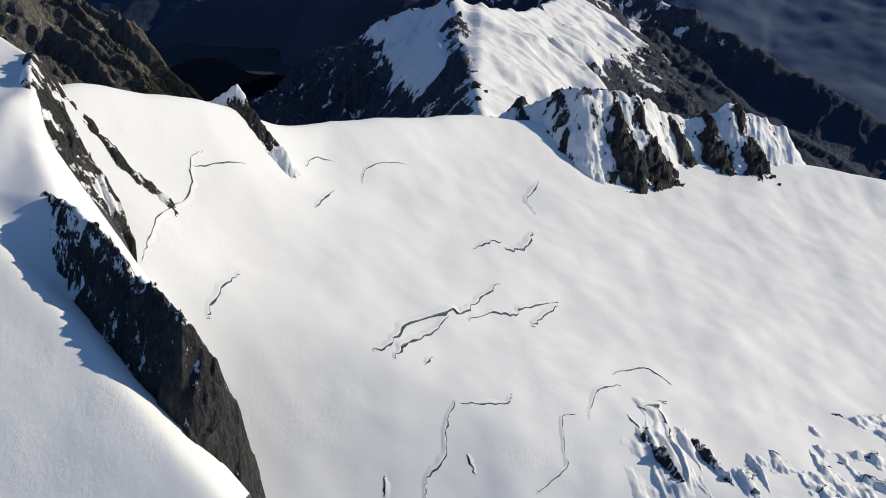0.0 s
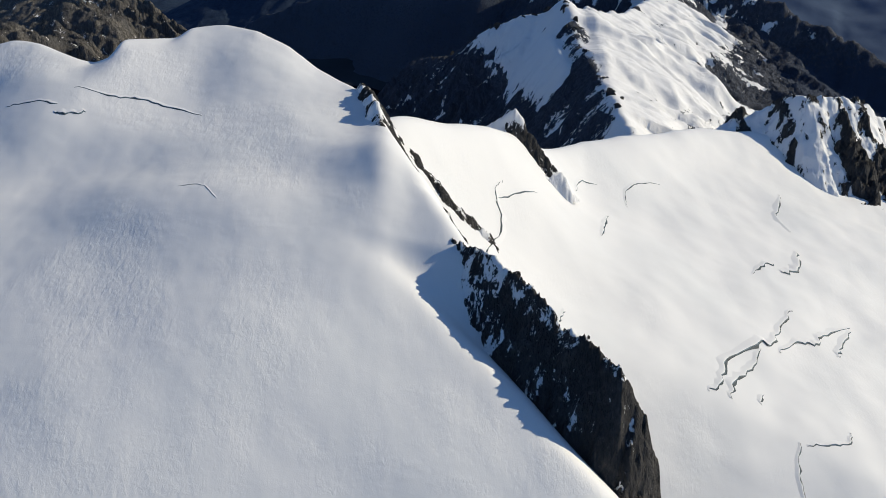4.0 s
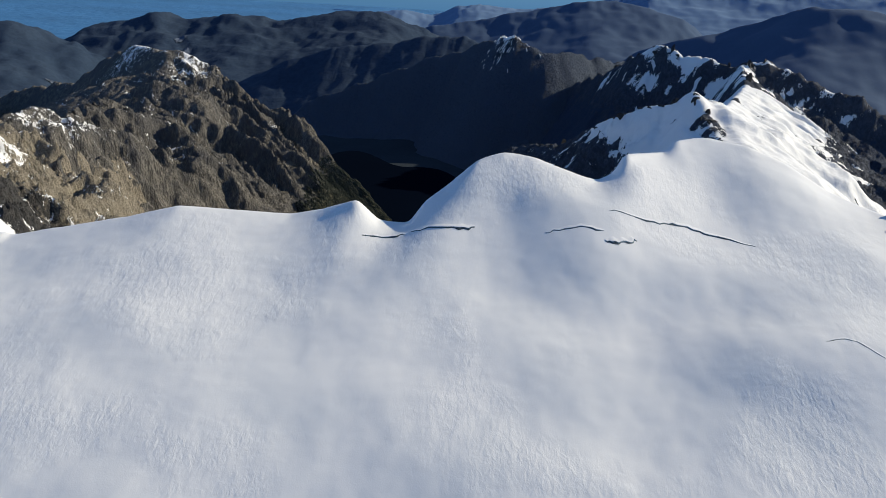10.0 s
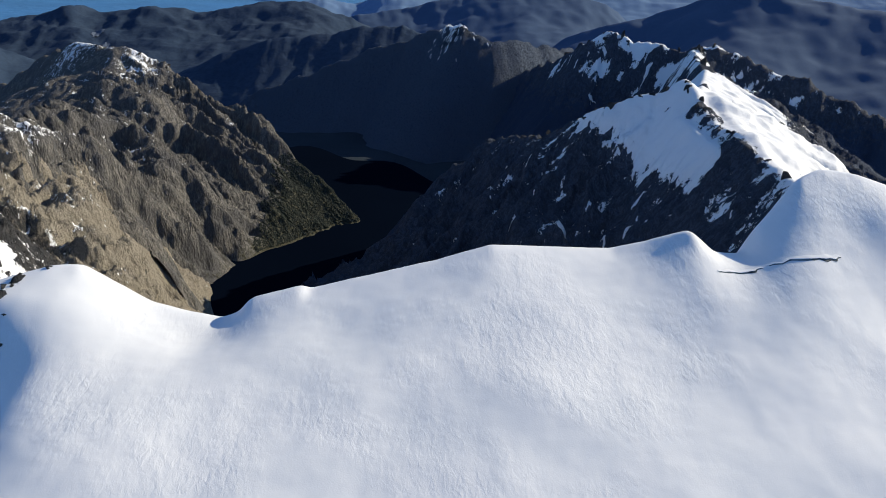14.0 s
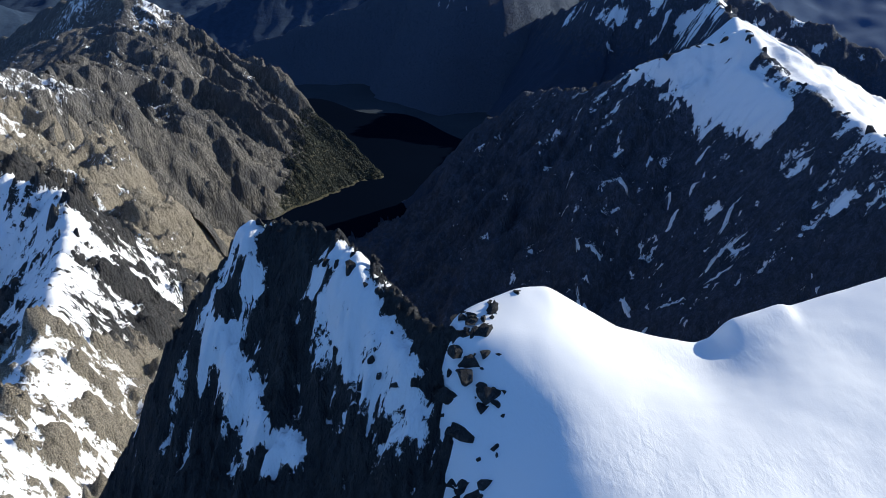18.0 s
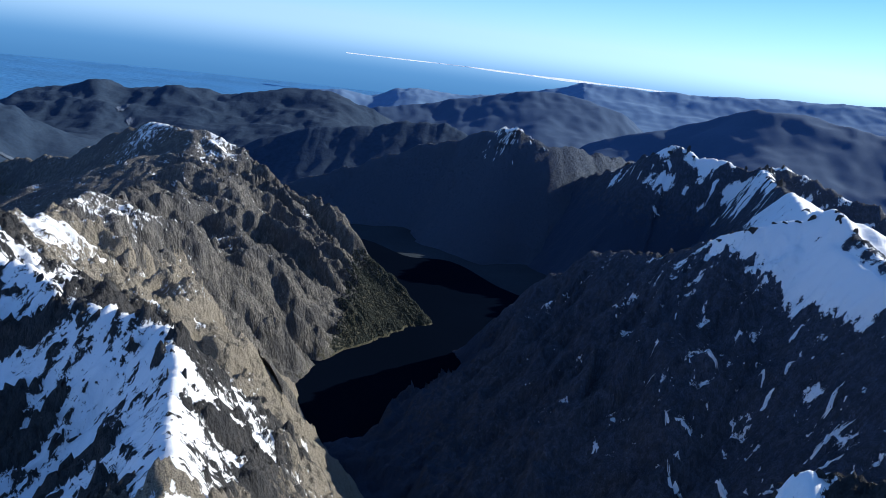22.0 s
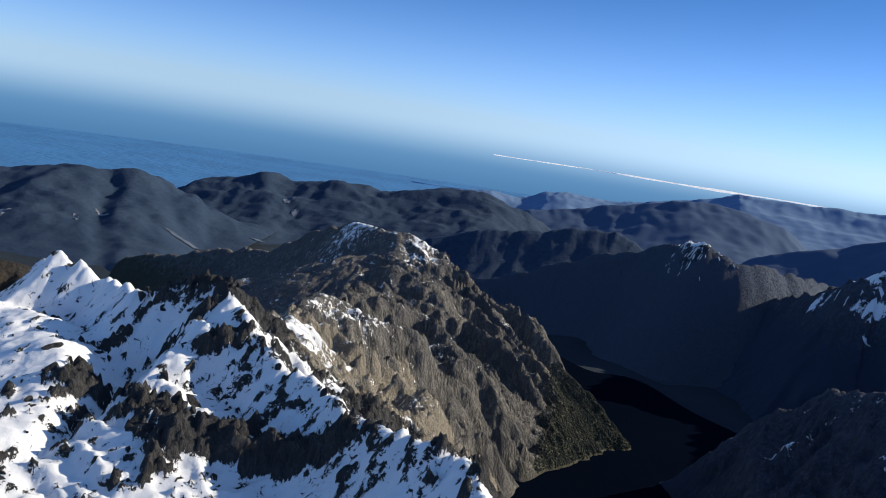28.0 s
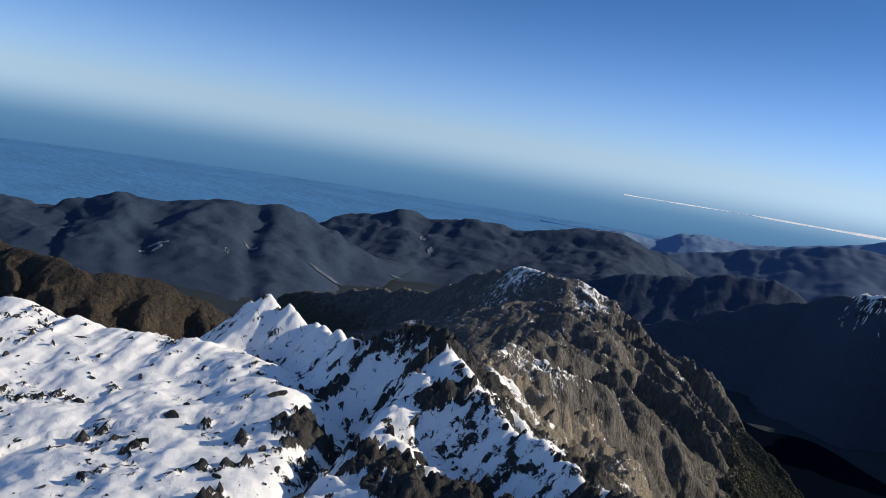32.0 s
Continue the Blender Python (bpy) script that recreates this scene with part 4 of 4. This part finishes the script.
def crevasse(fn, pts, size, snow, rng):
    """A crack in the snow: its upper lip bulges up, the ice wall under the lip looks down the slope, and a flat dark
    strip at its foot is painted as shaded depth.
    """
    line = smooth_line(pts)
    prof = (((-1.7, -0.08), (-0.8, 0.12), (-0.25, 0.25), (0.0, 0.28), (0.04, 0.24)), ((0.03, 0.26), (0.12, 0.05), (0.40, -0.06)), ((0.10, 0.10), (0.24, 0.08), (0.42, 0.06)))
    spots = []
    whole = (line[-1] - line[0]).normalized()
    turn = -1 if -whole.x > 0.15 or (abs(whole.x) <= 0.15 and whole.y > 0) else 1
    for i, q in enumerate(line):
        ahead = (line[min(i + 1, len(line) - 1)] - line[max(i - 1, 0)]).normalized()
        side = Vector((ahead.y, -ahead.x, 0)) * turn
        u = i / (len(line) - 1)
        w = size * (0.25 + math.sin(math.pi * min(max(u, 0.03), 0.97)) ** 0.6) * rng.uniform(0.7, 1.3)
        wide = rng.choice((0.25, 0.5, 0.9, 1.5))
        q = q + side * rng.uniform(-0.5, 0.5) * size
        for k, row in enumerate(prof):
            for d, h in row:
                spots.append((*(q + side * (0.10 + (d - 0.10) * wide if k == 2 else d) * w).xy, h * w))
    ground = at_all(fn, [p[:2] for p in spots])
    spots = [(p[0], p[1], float(z) + p[2]) for p, z in zip(spots, ground)]
    made = []
    for a, b in ((0, 5), (5, 8), (8, 11)):
        bm = bmesh.new()
        rows = [[bm.verts.new(p) for p in spots[i * 11 + a:i * 11 + b]] for i in range(len(line))]
        for r0, r1 in zip(rows[:-1], rows[1:]):
            for k in range(len(r0) - 1):
                bm.faces.new((r0[k], r1[k], r1[k + 1], r0[k + 1])).smooth = True
        bmesh.ops.recalc_face_normals(bm, faces=bm.faces)
        made.append(bm)
    ob = part("crevasse", made[0], snow)
    part("ice_wall", made[1], M_ICE, ob, "blue-grey ice wall")
    part("shade_strip", made[2], M_CRACK_SHADE, ob, "dark strip painted as shade in the crack")
    return ob


BASIN_CRACKS = (
    (0.55, ((-30, 114), (-31, 111), (-30, 107), (-32, 100), (-32, 95), (-32, 92))),
    (0.45, ((-31, 110), (-29, 113), (-25, 118))),
    (0.60, ((-22, 100), (-23, 97), (-24, 93), (-24, 91))),
    (0.55, ((-13, 128), (-14, 124), (-15, 120))),
    (0.40, ((-9, 134), (-9, 138), (-5, 143), (-2, 145))),
    (0.40, ((-18, 130), (-17, 134), (-14, 136))),
    (0.95, ((24, 159), (21, 151), (22, 146))),
    (0.70, ((10, 127), (13, 131), (15, 132))),
    (1.25, ((21, 139), (19, 133), (16, 130))),
    (0.95, ((-4, 96), (-2, 98), (0, 103), (6, 109), (8, 110), (11, 115), (14, 120))),
    (0.80, ((-1, 96), (0, 99), (4, 104), (6, 108))),
    (0.85, ((9, 109), (13, 113), (16, 114), (18, 117), (24, 122))),
    (0.80, ((19, 113), (20, 115), (24, 121))),
    (0.60, ((3, 97), (4, 99))),
    (0.60, ((4, 81), (4, 83), (6, 86), (6, 89), (7, 93))),
    (0.55, ((8, 93), (11, 94), (14, 95), (15, 97))),
    (0.50, ((9, 87), (10, 85))),
    (0.45, ((18, 85), (19, 86), (22, 89), (22, 92), (22, 96), (24, 97))),
    (0.60, ((26, 97), (28, 103), (32, 106))),
    (0.60, ((31, 108), (37, 112), (41, 110))),
    (0.60, ((-1, 82), (-1, 80))),
    (0.55, ((32, 100), (34, 98))),
)
ICE_CRACKS = (
    (0.55, ((42.5, 111), (43.7, 107.9), (43.3, 103))),
    (0.70, ((55.6, 112), (61.8, 115), (68, 117.6))),
    (0.60, ((51.2, 106.9), (53, 105.6), (49.7, 101.5))),
    (0.80, ((62.3, 111.6), (67.3, 114.3), (71.8, 114.1))),
    (0.90, ((51.4, 102), (55.4, 101.3), (59, 99.4))),
    (0.50, ((45.8, 106.5), (47.2, 102))),
    (0.60, ((64, 106), (68, 108), (74, 107))),
    (0.55, ((36, 104), (38.5, 100.5), (38, 97))),
)
rng = random.Random(4)
for size, pts in BASIN_CRACKS:
    ob = crevasse(basin, pts, size * 0.62, M_BASIN, rng)
    tagged(ob, "crevasse with a bulging snow lip in the snow basin", "crevasse", "crevasses in the snow basin")
for size, pts in ICE_CRACKS:
    ob = crevasse(icefall, pts, size * 0.8, M_BASIN, rng)
    tagged(ob, "short blue-walled crack between the icefall's seracs", "crevasse", "cracks in the icefall")
for i in range(26):
    x, y = rng.uniform(33, 74), rng.uniform(92, 113)
    gx, gy = slope_dir(basin, x, y)
    n = math.hypot(gx, gy)
    tx, ty, half = -gy / n + rng.uniform(-0.5, 0.5), gx / n + rng.uniform(-0.5, 0.5), rng.uniform(1.2, 3.0)
    ob = crevasse(icefall, ((x - tx * half, y - ty * half), (x + rng.uniform(-0.5, 0.5), y), (x + tx * half, y + ty * half)), rng.uniform(0.35, 0.8), M_BASIN, rng)
    tagged(ob, "short blue-walled crack between the icefall's seracs", "crevasse", "cracks in the icefall")
UPPER_CRACKS = (
    (0.12, ((-90.9, 59.3), (-87.4, 61.0), (-83.2, 62.8))),
    (0.30, ((-99.3, 91.7), (-97.2, 92.0), (-95.5, 92.4))),
    (0.36, ((-95.0, 92.3), (-91.6, 92.0), (-89.2, 92.3))),
    (0.22, ((-82.8, 91.6), (-80.2, 92.3), (-77.7, 92.2))),
    (0.42, ((-77.6, 91.0), (-76.2, 91.2), (-74.7, 91.9))),
    (0.26, ((-77.0, 95.0), (-72.8, 95.2), (-70.0, 95.8), (-66.7, 95.4), (-63.4, 94.6))),
    (0.12, ((-61.5, 80.3), (-59.5, 80.6), (-57.6, 78.6))),
)
for size, pts in UPPER_CRACKS:
    ob = crevasse(upper_glacier, pts, size, M_SNOW, rng)
    tagged(ob, "thin dark crevasse across the smooth glacier", "crevasse", "crevasses on the upper glacier")


# ---------------------------------------------------------------- outcrops, pinnacles, snow patches
M_STONE = mountain_material("outcrop_rock", (0.085, 0.082, 0.080), (0.15, 0.138, 0.122), 1.8, 1.0, slope=1.5, scrub=False, ragged=0.7, bare=1.25)


def stone_mesh(seed, tall):
    """An angular lump of rock: a cut ball with broken faces."""
    g = random.Random(seed)
    bm = bmesh.new()
    bmesh.ops.create_icosphere(bm, subdivisions=2, radius=1.0)
    cuts = [(Vector((g.gauss(0, 1), g.gauss(0, 1), g.gauss(0, 0.7))).normalized(), g.uniform(0.25, 0.6)) for _ in range(8)]
    for v in bm.verts:
        for n, d in cuts:
            over = v.co.dot(n) - d
            if over > 0:
                v.co -= n * over
        v.co += Vector((g.uniform(-1, 1), g.uniform(-1, 1), g.uniform(-1, 1))) * 0.07
        v.co.z *= tall
        v.co.x *= 1.25
    me = bpy.data.meshes.new("stone")
    bm.to_mesh(me)
    bm.free()
    me.materials.append(M_STONE)
    return me


STONES = [stone_mesh(i, 0.75) for i in range(7)]
SPIRES = [stone_mesh(20 + i, 1.7) for i in range(4)]
ridge_ob = bpy.data.objects["snowy_ridge"]
g = random.Random(11)
count = 0
while count < 210:
    x, y = g.uniform(-640, -262), g.uniform(230, 400)
    if at(valley_side, x, y) > 0.1 or (y > 366 and x > -436) or g.random() > (0.95 if x > -440 else 0.6):
        continue
    gx, gy = slope_dir(snow_ridge, x, y, 2.0)
    z = at(snow_ridge, x, y)
    if z < 150:
        continue
    ob = new("outcrop", g.choice(STONES))
    r = g.choice((0.6, 0.8, 1.1, 1.6, 2.4)) * g.uniform(0.7, 1.25)
    ob.parent = ridge_ob
    tilt = Vector((-gx, -gy, 1)).to_track_quat("Z", "Y")
    ob.matrix_world = Matrix.LocRotScale((x, y, z - 0.15 * r), tilt @ Euler((0, 0, g.uniform(0, 6.28))).to_quaternion(), (r * g.uniform(0.9, 1.5), r, r * g.uniform(0.9, 1.4)))
    count += 1
PEAKS = ((-440, 400), (-432, 398), (-391, 369.5), (-384, 369), (-378, 369), (-369, 371), (-360, 373), (-352, 364), (-343, 354), (-322, 336), (-305, 326), (-283, 310), (-268, 304), (-257, 300), (-248, 277))
for x, y in PEAKS:
    for k in range(2):
        xx, yy = x + g.uniform(-3, 3), y + g.uniform(-2, 2)
        ob = new("pinnacle", g.choice(SPIRES))
        ob.parent = ridge_ob
        r = g.uniform(1.0, 2.2)
        ob.matrix_world = Matrix.LocRotScale((xx, yy, at(snow_ridge, xx, yy) - 0.3 * r), Euler((g.uniform(-0.2, 0.2), g.uniform(-0.2, 0.2), g.uniform(0, 6.28))), (r, r, r * g.uniform(0.8, 1.3)))

fin_ob = bpy.data.objects["rock_ridge"]
for i in range(13):
    k = g.uniform(2, 6.2)
    a, b = FIN[int(k)], FIN[int(k) + 1]
    t = k - int(k)
    x, y = a[0] + t * (b[0] - a[0]) + g.uniform(-0.5, 0.5), a[1] + t * (b[1] - a[1]) + g.uniform(-0.5, 0.5)
    ob = new("pinnacle", g.choice(SPIRES))
    ob.parent = fin_ob
    r = g.uniform(0.12, 0.26)
    ob.matrix_world = Matrix.LocRotScale((x, y, at(fin_height, x, y) - 0.2 * r), Euler((g.uniform(-0.3, 0.3), g.uniform(-0.3, 0.3), g.uniform(0, 6.28))), (r, r, r))


def snow_patch(fn, x, y, length, width, turn, parent, g, drape=0.35):
    """A tongue of old snow lying down the fall line."""
    gx, gy = slope_dir(fn, x, y, 2.0)
    ang = math.atan2(-gy, -gx) + turn
    bm = bmesh.new()
    n = 22
    prof = [g.uniform(0.35, 1.3) for _ in range(n)]
    bend = g.uniform(-1.2, 1.2)
    spots = [(x, y, 1.1)]
    for r, lift in ((0.35, 1.0), (0.75, 0.8), (1.0, -0.5)):
        for i in range(n):
            a = i * math.tau / n
            u, v = math.cos(a) * length * r * prof[i], math.sin(a) * width * r * prof[(i * 5) % n]
            v += width * (0.5 * math.sin(u * 3.0 / length) + bend * (u / length) ** 2)
            spots.append((x + u * math.cos(ang) - v * math.sin(ang), y + u * math.sin(ang) + v * math.cos(ang), lift))
    ground = at_all(fn, [p[:2] for p in spots])
    made = [bm.verts.new((p[0], p[1], float(z) + drape * p[2])) for p, z in zip(spots, ground)]
    mid, rings = made[0], [made[1 + k * n:1 + (k + 1) * n] for k in range(3)]
    for i in range(n):
        j = (i + 1) % n
        bm.faces.new((mid, rings[0][i], rings[0][j]))
        for a, b in zip(rings[:-1], rings[1:]):
            bm.faces.new((a[i], b[i], b[j], a[j]))
    for f in bm.faces:
        f.smooth = True
    return part("snow_patch", bm, M_SNOW, parent)


dark_ob = bpy.data.objects["dark_mountain"]
for x, y, ln, wd in ((-27, 339, 9, 1.6), (-31, 328, 6, 1.3), (-21, 352, 7, 1.0), (-46, 330, 6, 1.8), (-60, 345, 5, 1.6), (-68, 372, 5, 1.5), (-75, 352, 6, 1.6), (-52, 398, 5, 1.5), (-85, 335, 7, 2.2), (-20, 394, 5, 1.6), (-100, 380, 4, 1.2), (-36, 372, 3, 1.1)):
    snow_patch(dark_mountain, x, y, ln, wd, g.uniform(-0.3, 0.3), dark_ob, g)
for i in range(150):
    x, y = g.uniform(-80, 12), g.uniform(285, 490)
    if at(dark_mountain, x, y) > 150 + 40 * g.random() ** 2:
        r = g.choice((0.3, 0.4, 0.5, 0.7, 0.9, 1.5))
        snow_patch(dark_mountain, x, y, r * g.uniform(0.8, 1.6), r * 0.7, g.uniform(-0.5, 0.5), dark_ob, g, 0.3)

glacier_ob = bpy.data.objects["glacier"]
for i in range(80):
    x, y = g.uniform(-156, -152.2), g.uniform(79, 89.5)
    if g.random() > (x + 149.5) / -6.5 + 0.15:
        continue
    ob = new("outcrop", g.choice(STONES))
    ob.parent = glacier_ob
    r = g.choice((0.18, 0.3, 0.5, 0.8)) * g.uniform(0.8, 1.3)
    ob.matrix_world = Matrix.LocRotScale((x, y, at(upper_glacier, x, y) - 0.2 * r), Euler((g.uniform(-0.5, 0.5), g.uniform(-0.5, 0.5), g.uniform(0, 6.28))), (r, r, r * 0.9))


def crest_rocks(name, fn, pts, count, size, spread, shapes):
    """Broken blocks standing along a crest, each a part of its mountain."""
    owner = bpy.data.objects[name]
    for _ in range(count):
        k = g.uniform(0, len(pts) - 1.001)
        a, b, t = pts[int(k)], pts[int(k) + 1], k - int(k)
        x, y = a[0] + t * (b[0] - a[0]) + g.gauss(0, spread), a[1] + t * (b[1] - a[1]) + g.gauss(0, spread)
        r = size * g.uniform(0.5, 1.3)
        ob = new("outcrop", g.choice(shapes))
        ob.parent = owner
        ob.matrix_world = Matrix.LocRotScale((x, y, at(fn, x, y) - 0.15 * r), Euler((g.uniform(-0.35, 0.35), g.uniform(-0.35, 0.35), g.uniform(0, 6.28))), (r, r * g.uniform(0.7, 1.2), r * g.uniform(0.8, 1.3)))


crest_rocks("rock_peak", rock_peak, ((-156, 87), (-162.5, 95), (-166, 99), (-172, 101), (-176, 103)), 46, 0.42, 0.5, STONES + SPIRES)
crest_rocks("rock_peak", rock_peak, ((-165, 97), (-168, 88), (-172, 76)), 20, 0.4, 1.2, STONES)
crest_rocks("rock_peak", rock_peak, ((-154, 84), (-158, 86), (-162, 90)), 16, 0.4, 1.0, STONES)
crest_rocks("brown_mountain", brown_mountain, ((-420, 770), (-385, 735), (-352, 713), (-312, 713), (-279, 715), (-248, 706)), 34, 1.5, 2.0, STONES)
crest_rocks("brown_mountain", brown_mountain, ((-346, 620), (-352, 560), (-350, 514), (-356, 470)), 30, 1.6, 2.0, STONES + SPIRES)
crest_rocks("dark_mountain", dark_mountain, ((20, 320), (16, 385), (10, 440), (-22, 452), (-50, 500), (-72, 560)), 46, 1.7, 2.0, STONES + SPIRES)
crest_rocks("snow_massif", snow_massif, ((110, 700), (138, 823), (164, 832), (72, 889), (30, 930)), 30, 3.0, 3.0, STONES + SPIRES)
crest_rocks("rock_wall", lambda X, Y: wall_drift(X, Y)[0], ((20, 181), (34, 181), (45, 186), (57, 197), (74, 203)), 24, 0.6, 0.8, STONES + SPIRES)


def massif_snow():
    ob = bpy.data.objects["snow_massif"]
    for i in range(34):
        x, y = g.uniform(20, 190), g.uniform(780, 900)
        if at(snow_massif, x, y) > 190:
            r = g.choice((1.5, 2.5, 4.0))
            snow_patch(snow_massif, x, y, r * g.uniform(1.2, 2.2), r * 0.6, g.uniform(-0.6, 0.6), ob, g, 0.8)


massif_snow()


range_ob = bpy.data.objects["dark_range"]
for i in range(70):
    x, y = g.gauss(-70, 17), g.gauss(1022, 16)
    r = g.choice((0.5, 0.7, 1.0, 1.6))
    snow_patch(dark_range_height, x, y, r * g.uniform(1.2, 2.6), r * 0.6, g.uniform(-0.4, 0.4), range_ob, g, 1.0)

# ---------------------------------------------------------------- bush on the foot of the brown mountain
def bush():
    rs = np.random.RandomState(3)
    n = 9500
    xs, ys = rs.uniform(-262, -140, n * 4), rs.uniform(575, 700, n * 4)
    zs = brown_mountain(xs, ys)
    ok = (zs > 118) & (zs < 160 + 10 * fbm(xs / 20, ys / 20, 3, 2)) & (xs + 6 * fbm(xs / 12, ys / 12, 3, 5) > -222)
    xs, ys, zs = xs[ok][:n], ys[ok][:n], zs[ok][:n]
    V, F = [], []
    for x, y, z in zip(xs, ys, zs):
        r, h = rs.uniform(0.35, 0.75), rs.uniform(0.6, 1.25)
        k = len(V)
        for j in range(5):
            a = j * 1.2566 + rs.uniform(-0.3, 0.3)
            V.append((x + r * math.cos(a) * rs.uniform(0.7, 1.2), y + r * math.sin(a) * rs.uniform(0.7, 1.2), z + h * rs.uniform(0.2, 0.5)))
        V.append((x + rs.uniform(-0.3, 0.3), y + rs.uniform(-0.3, 0.3), z + h))
        V.append((x, y, z - 0.5))
        for j in range(5):
            F.append((k + j, k + (j + 1) % 5, k + 5))
            F.append((k + (j + 1) % 5, k + j, k + 6))
    me = bpy.data.meshes.new("bush")
    me.from_pydata(V, [], F)
    me.materials.append(forest_material("bush_leaves", (0.042, 0.050, 0.042), (0.062, 0.066, 0.052), 0.6))
    tagged(new("bush", me), "dark green mountain forest on the lake shore", "forest", kind="stuff")


bush()

# ---------------------------------------------------------------- slips, gravel flats, bank of cloud
def drape_blob(name, fn, x, y, rx, ry, turn, material, lift, g, n=28):
    bm = bmesh.new()
    prof = [g.uniform(0.6, 1.2) for _ in range(n)]
    spots = []
    for r in (0.3, 0.65, 1.0):
        for i in range(n):
            a = i * math.tau / n
            k = r * (prof[i] if r > 0.5 else 1)
            u, v = math.cos(a) * rx * k, math.sin(a) * ry * k
            spots.append((x + u * math.cos(turn) - v * math.sin(turn), y + u * math.sin(turn) + v * math.cos(turn)))
    ground = at_all(fn, spots)
    made = [bm.verts.new((*p, float(z) + lift)) for p, z in zip(spots, ground)]
    rings = [made[k * n:(k + 1) * n] for k in range(3)]
    bm.faces.new(rings[0])
    for a, b in zip(rings[:-1], rings[1:]):
        for i in range(n):
            bm.faces.new((a[i], b[i], b[(i + 1) % n], a[(i + 1) % n]))
    return part(name, bm, material)


def range_fn(i):
    return lambda X, Y: far_height(X, Y, FAR[i][2], FAR[i][3], i)


def lowland(X, Y):
    return np.maximum(np.maximum(range_fn(0)(X, Y), range_fn(1)(X, Y)), ground_height(X, Y))


for x, y, rx, ry, turn in ((-1191, 1489, 22, 9, 0.4), (-1178, 1470, 12, 6, 1.2), (-1071, 1536, 14, 5, -0.8), (-1050, 1590, 24, 9, -0.6), (-1205, 1462, 9, 4, 0.2)):
    ob = drape_blob("slip", range_fn(0), x, y, rx, ry * 0.8, turn, M_SCAR, 1.0, g)
    ob.parent = bpy.data.objects["forested_range"]
    ob["label"] = "pale bare slip"
for x, y, rx, ry, turn in ((-905, 1640, 60, 16, 0.3), (-865, 2160, 34, 26, 1.0), (-830, 2110, 16, 30, 0.2), (-815, 1805, 26, 8, 0.5), (-240, 2560, 50, 10, 0.1)):
    tagged(drape_blob("gravel_flat", lowland, x, y, rx * 0.6, ry * 0.5, turn, M_GRAVEL, 2.0, g), "pale gravel river flat between dark hills", "river flat", "river flats")

open_cloud = bmesh.new()
rows = []
for i in range(81):
    az = radians(46 + i * 0.6)
    r = 4650 + 60 * math.sin(i * 0.3)
    th = max(0.4, 3.5 + 3 * math.sin(i * 0.23 + 1) + 2.4 * math.sin(i * 0.71)) * math.sin(math.pi * (i + 1) / 82) ** 0.4
    rows.append([open_cloud.verts.new((-200 + (r + dr * th) * math.cos(az), 60 + (r + dr * th) * math.sin(az), 198 + dz)) for dr, dz in ((-26, 0), (-12, 2.5), (12, 3.5), (26, 2))])
for a, b in zip(rows[:-1], rows[1:]):
    for k in range(3):
        open_cloud.faces.new((a[k], a[k + 1], b[k + 1], b[k]))
bmesh.ops.recalc_face_normals(open_cloud, faces=open_cloud.faces)
if sum(f.normal.z for f in open_cloud.faces) < 0:
    bmesh.ops.reverse_faces(open_cloud, faces=open_cloud.faces)
tagged(part("cloud_bank", open_cloud, M_CLOUD), "thin white bank of cloud along the sea horizon", "cloud")
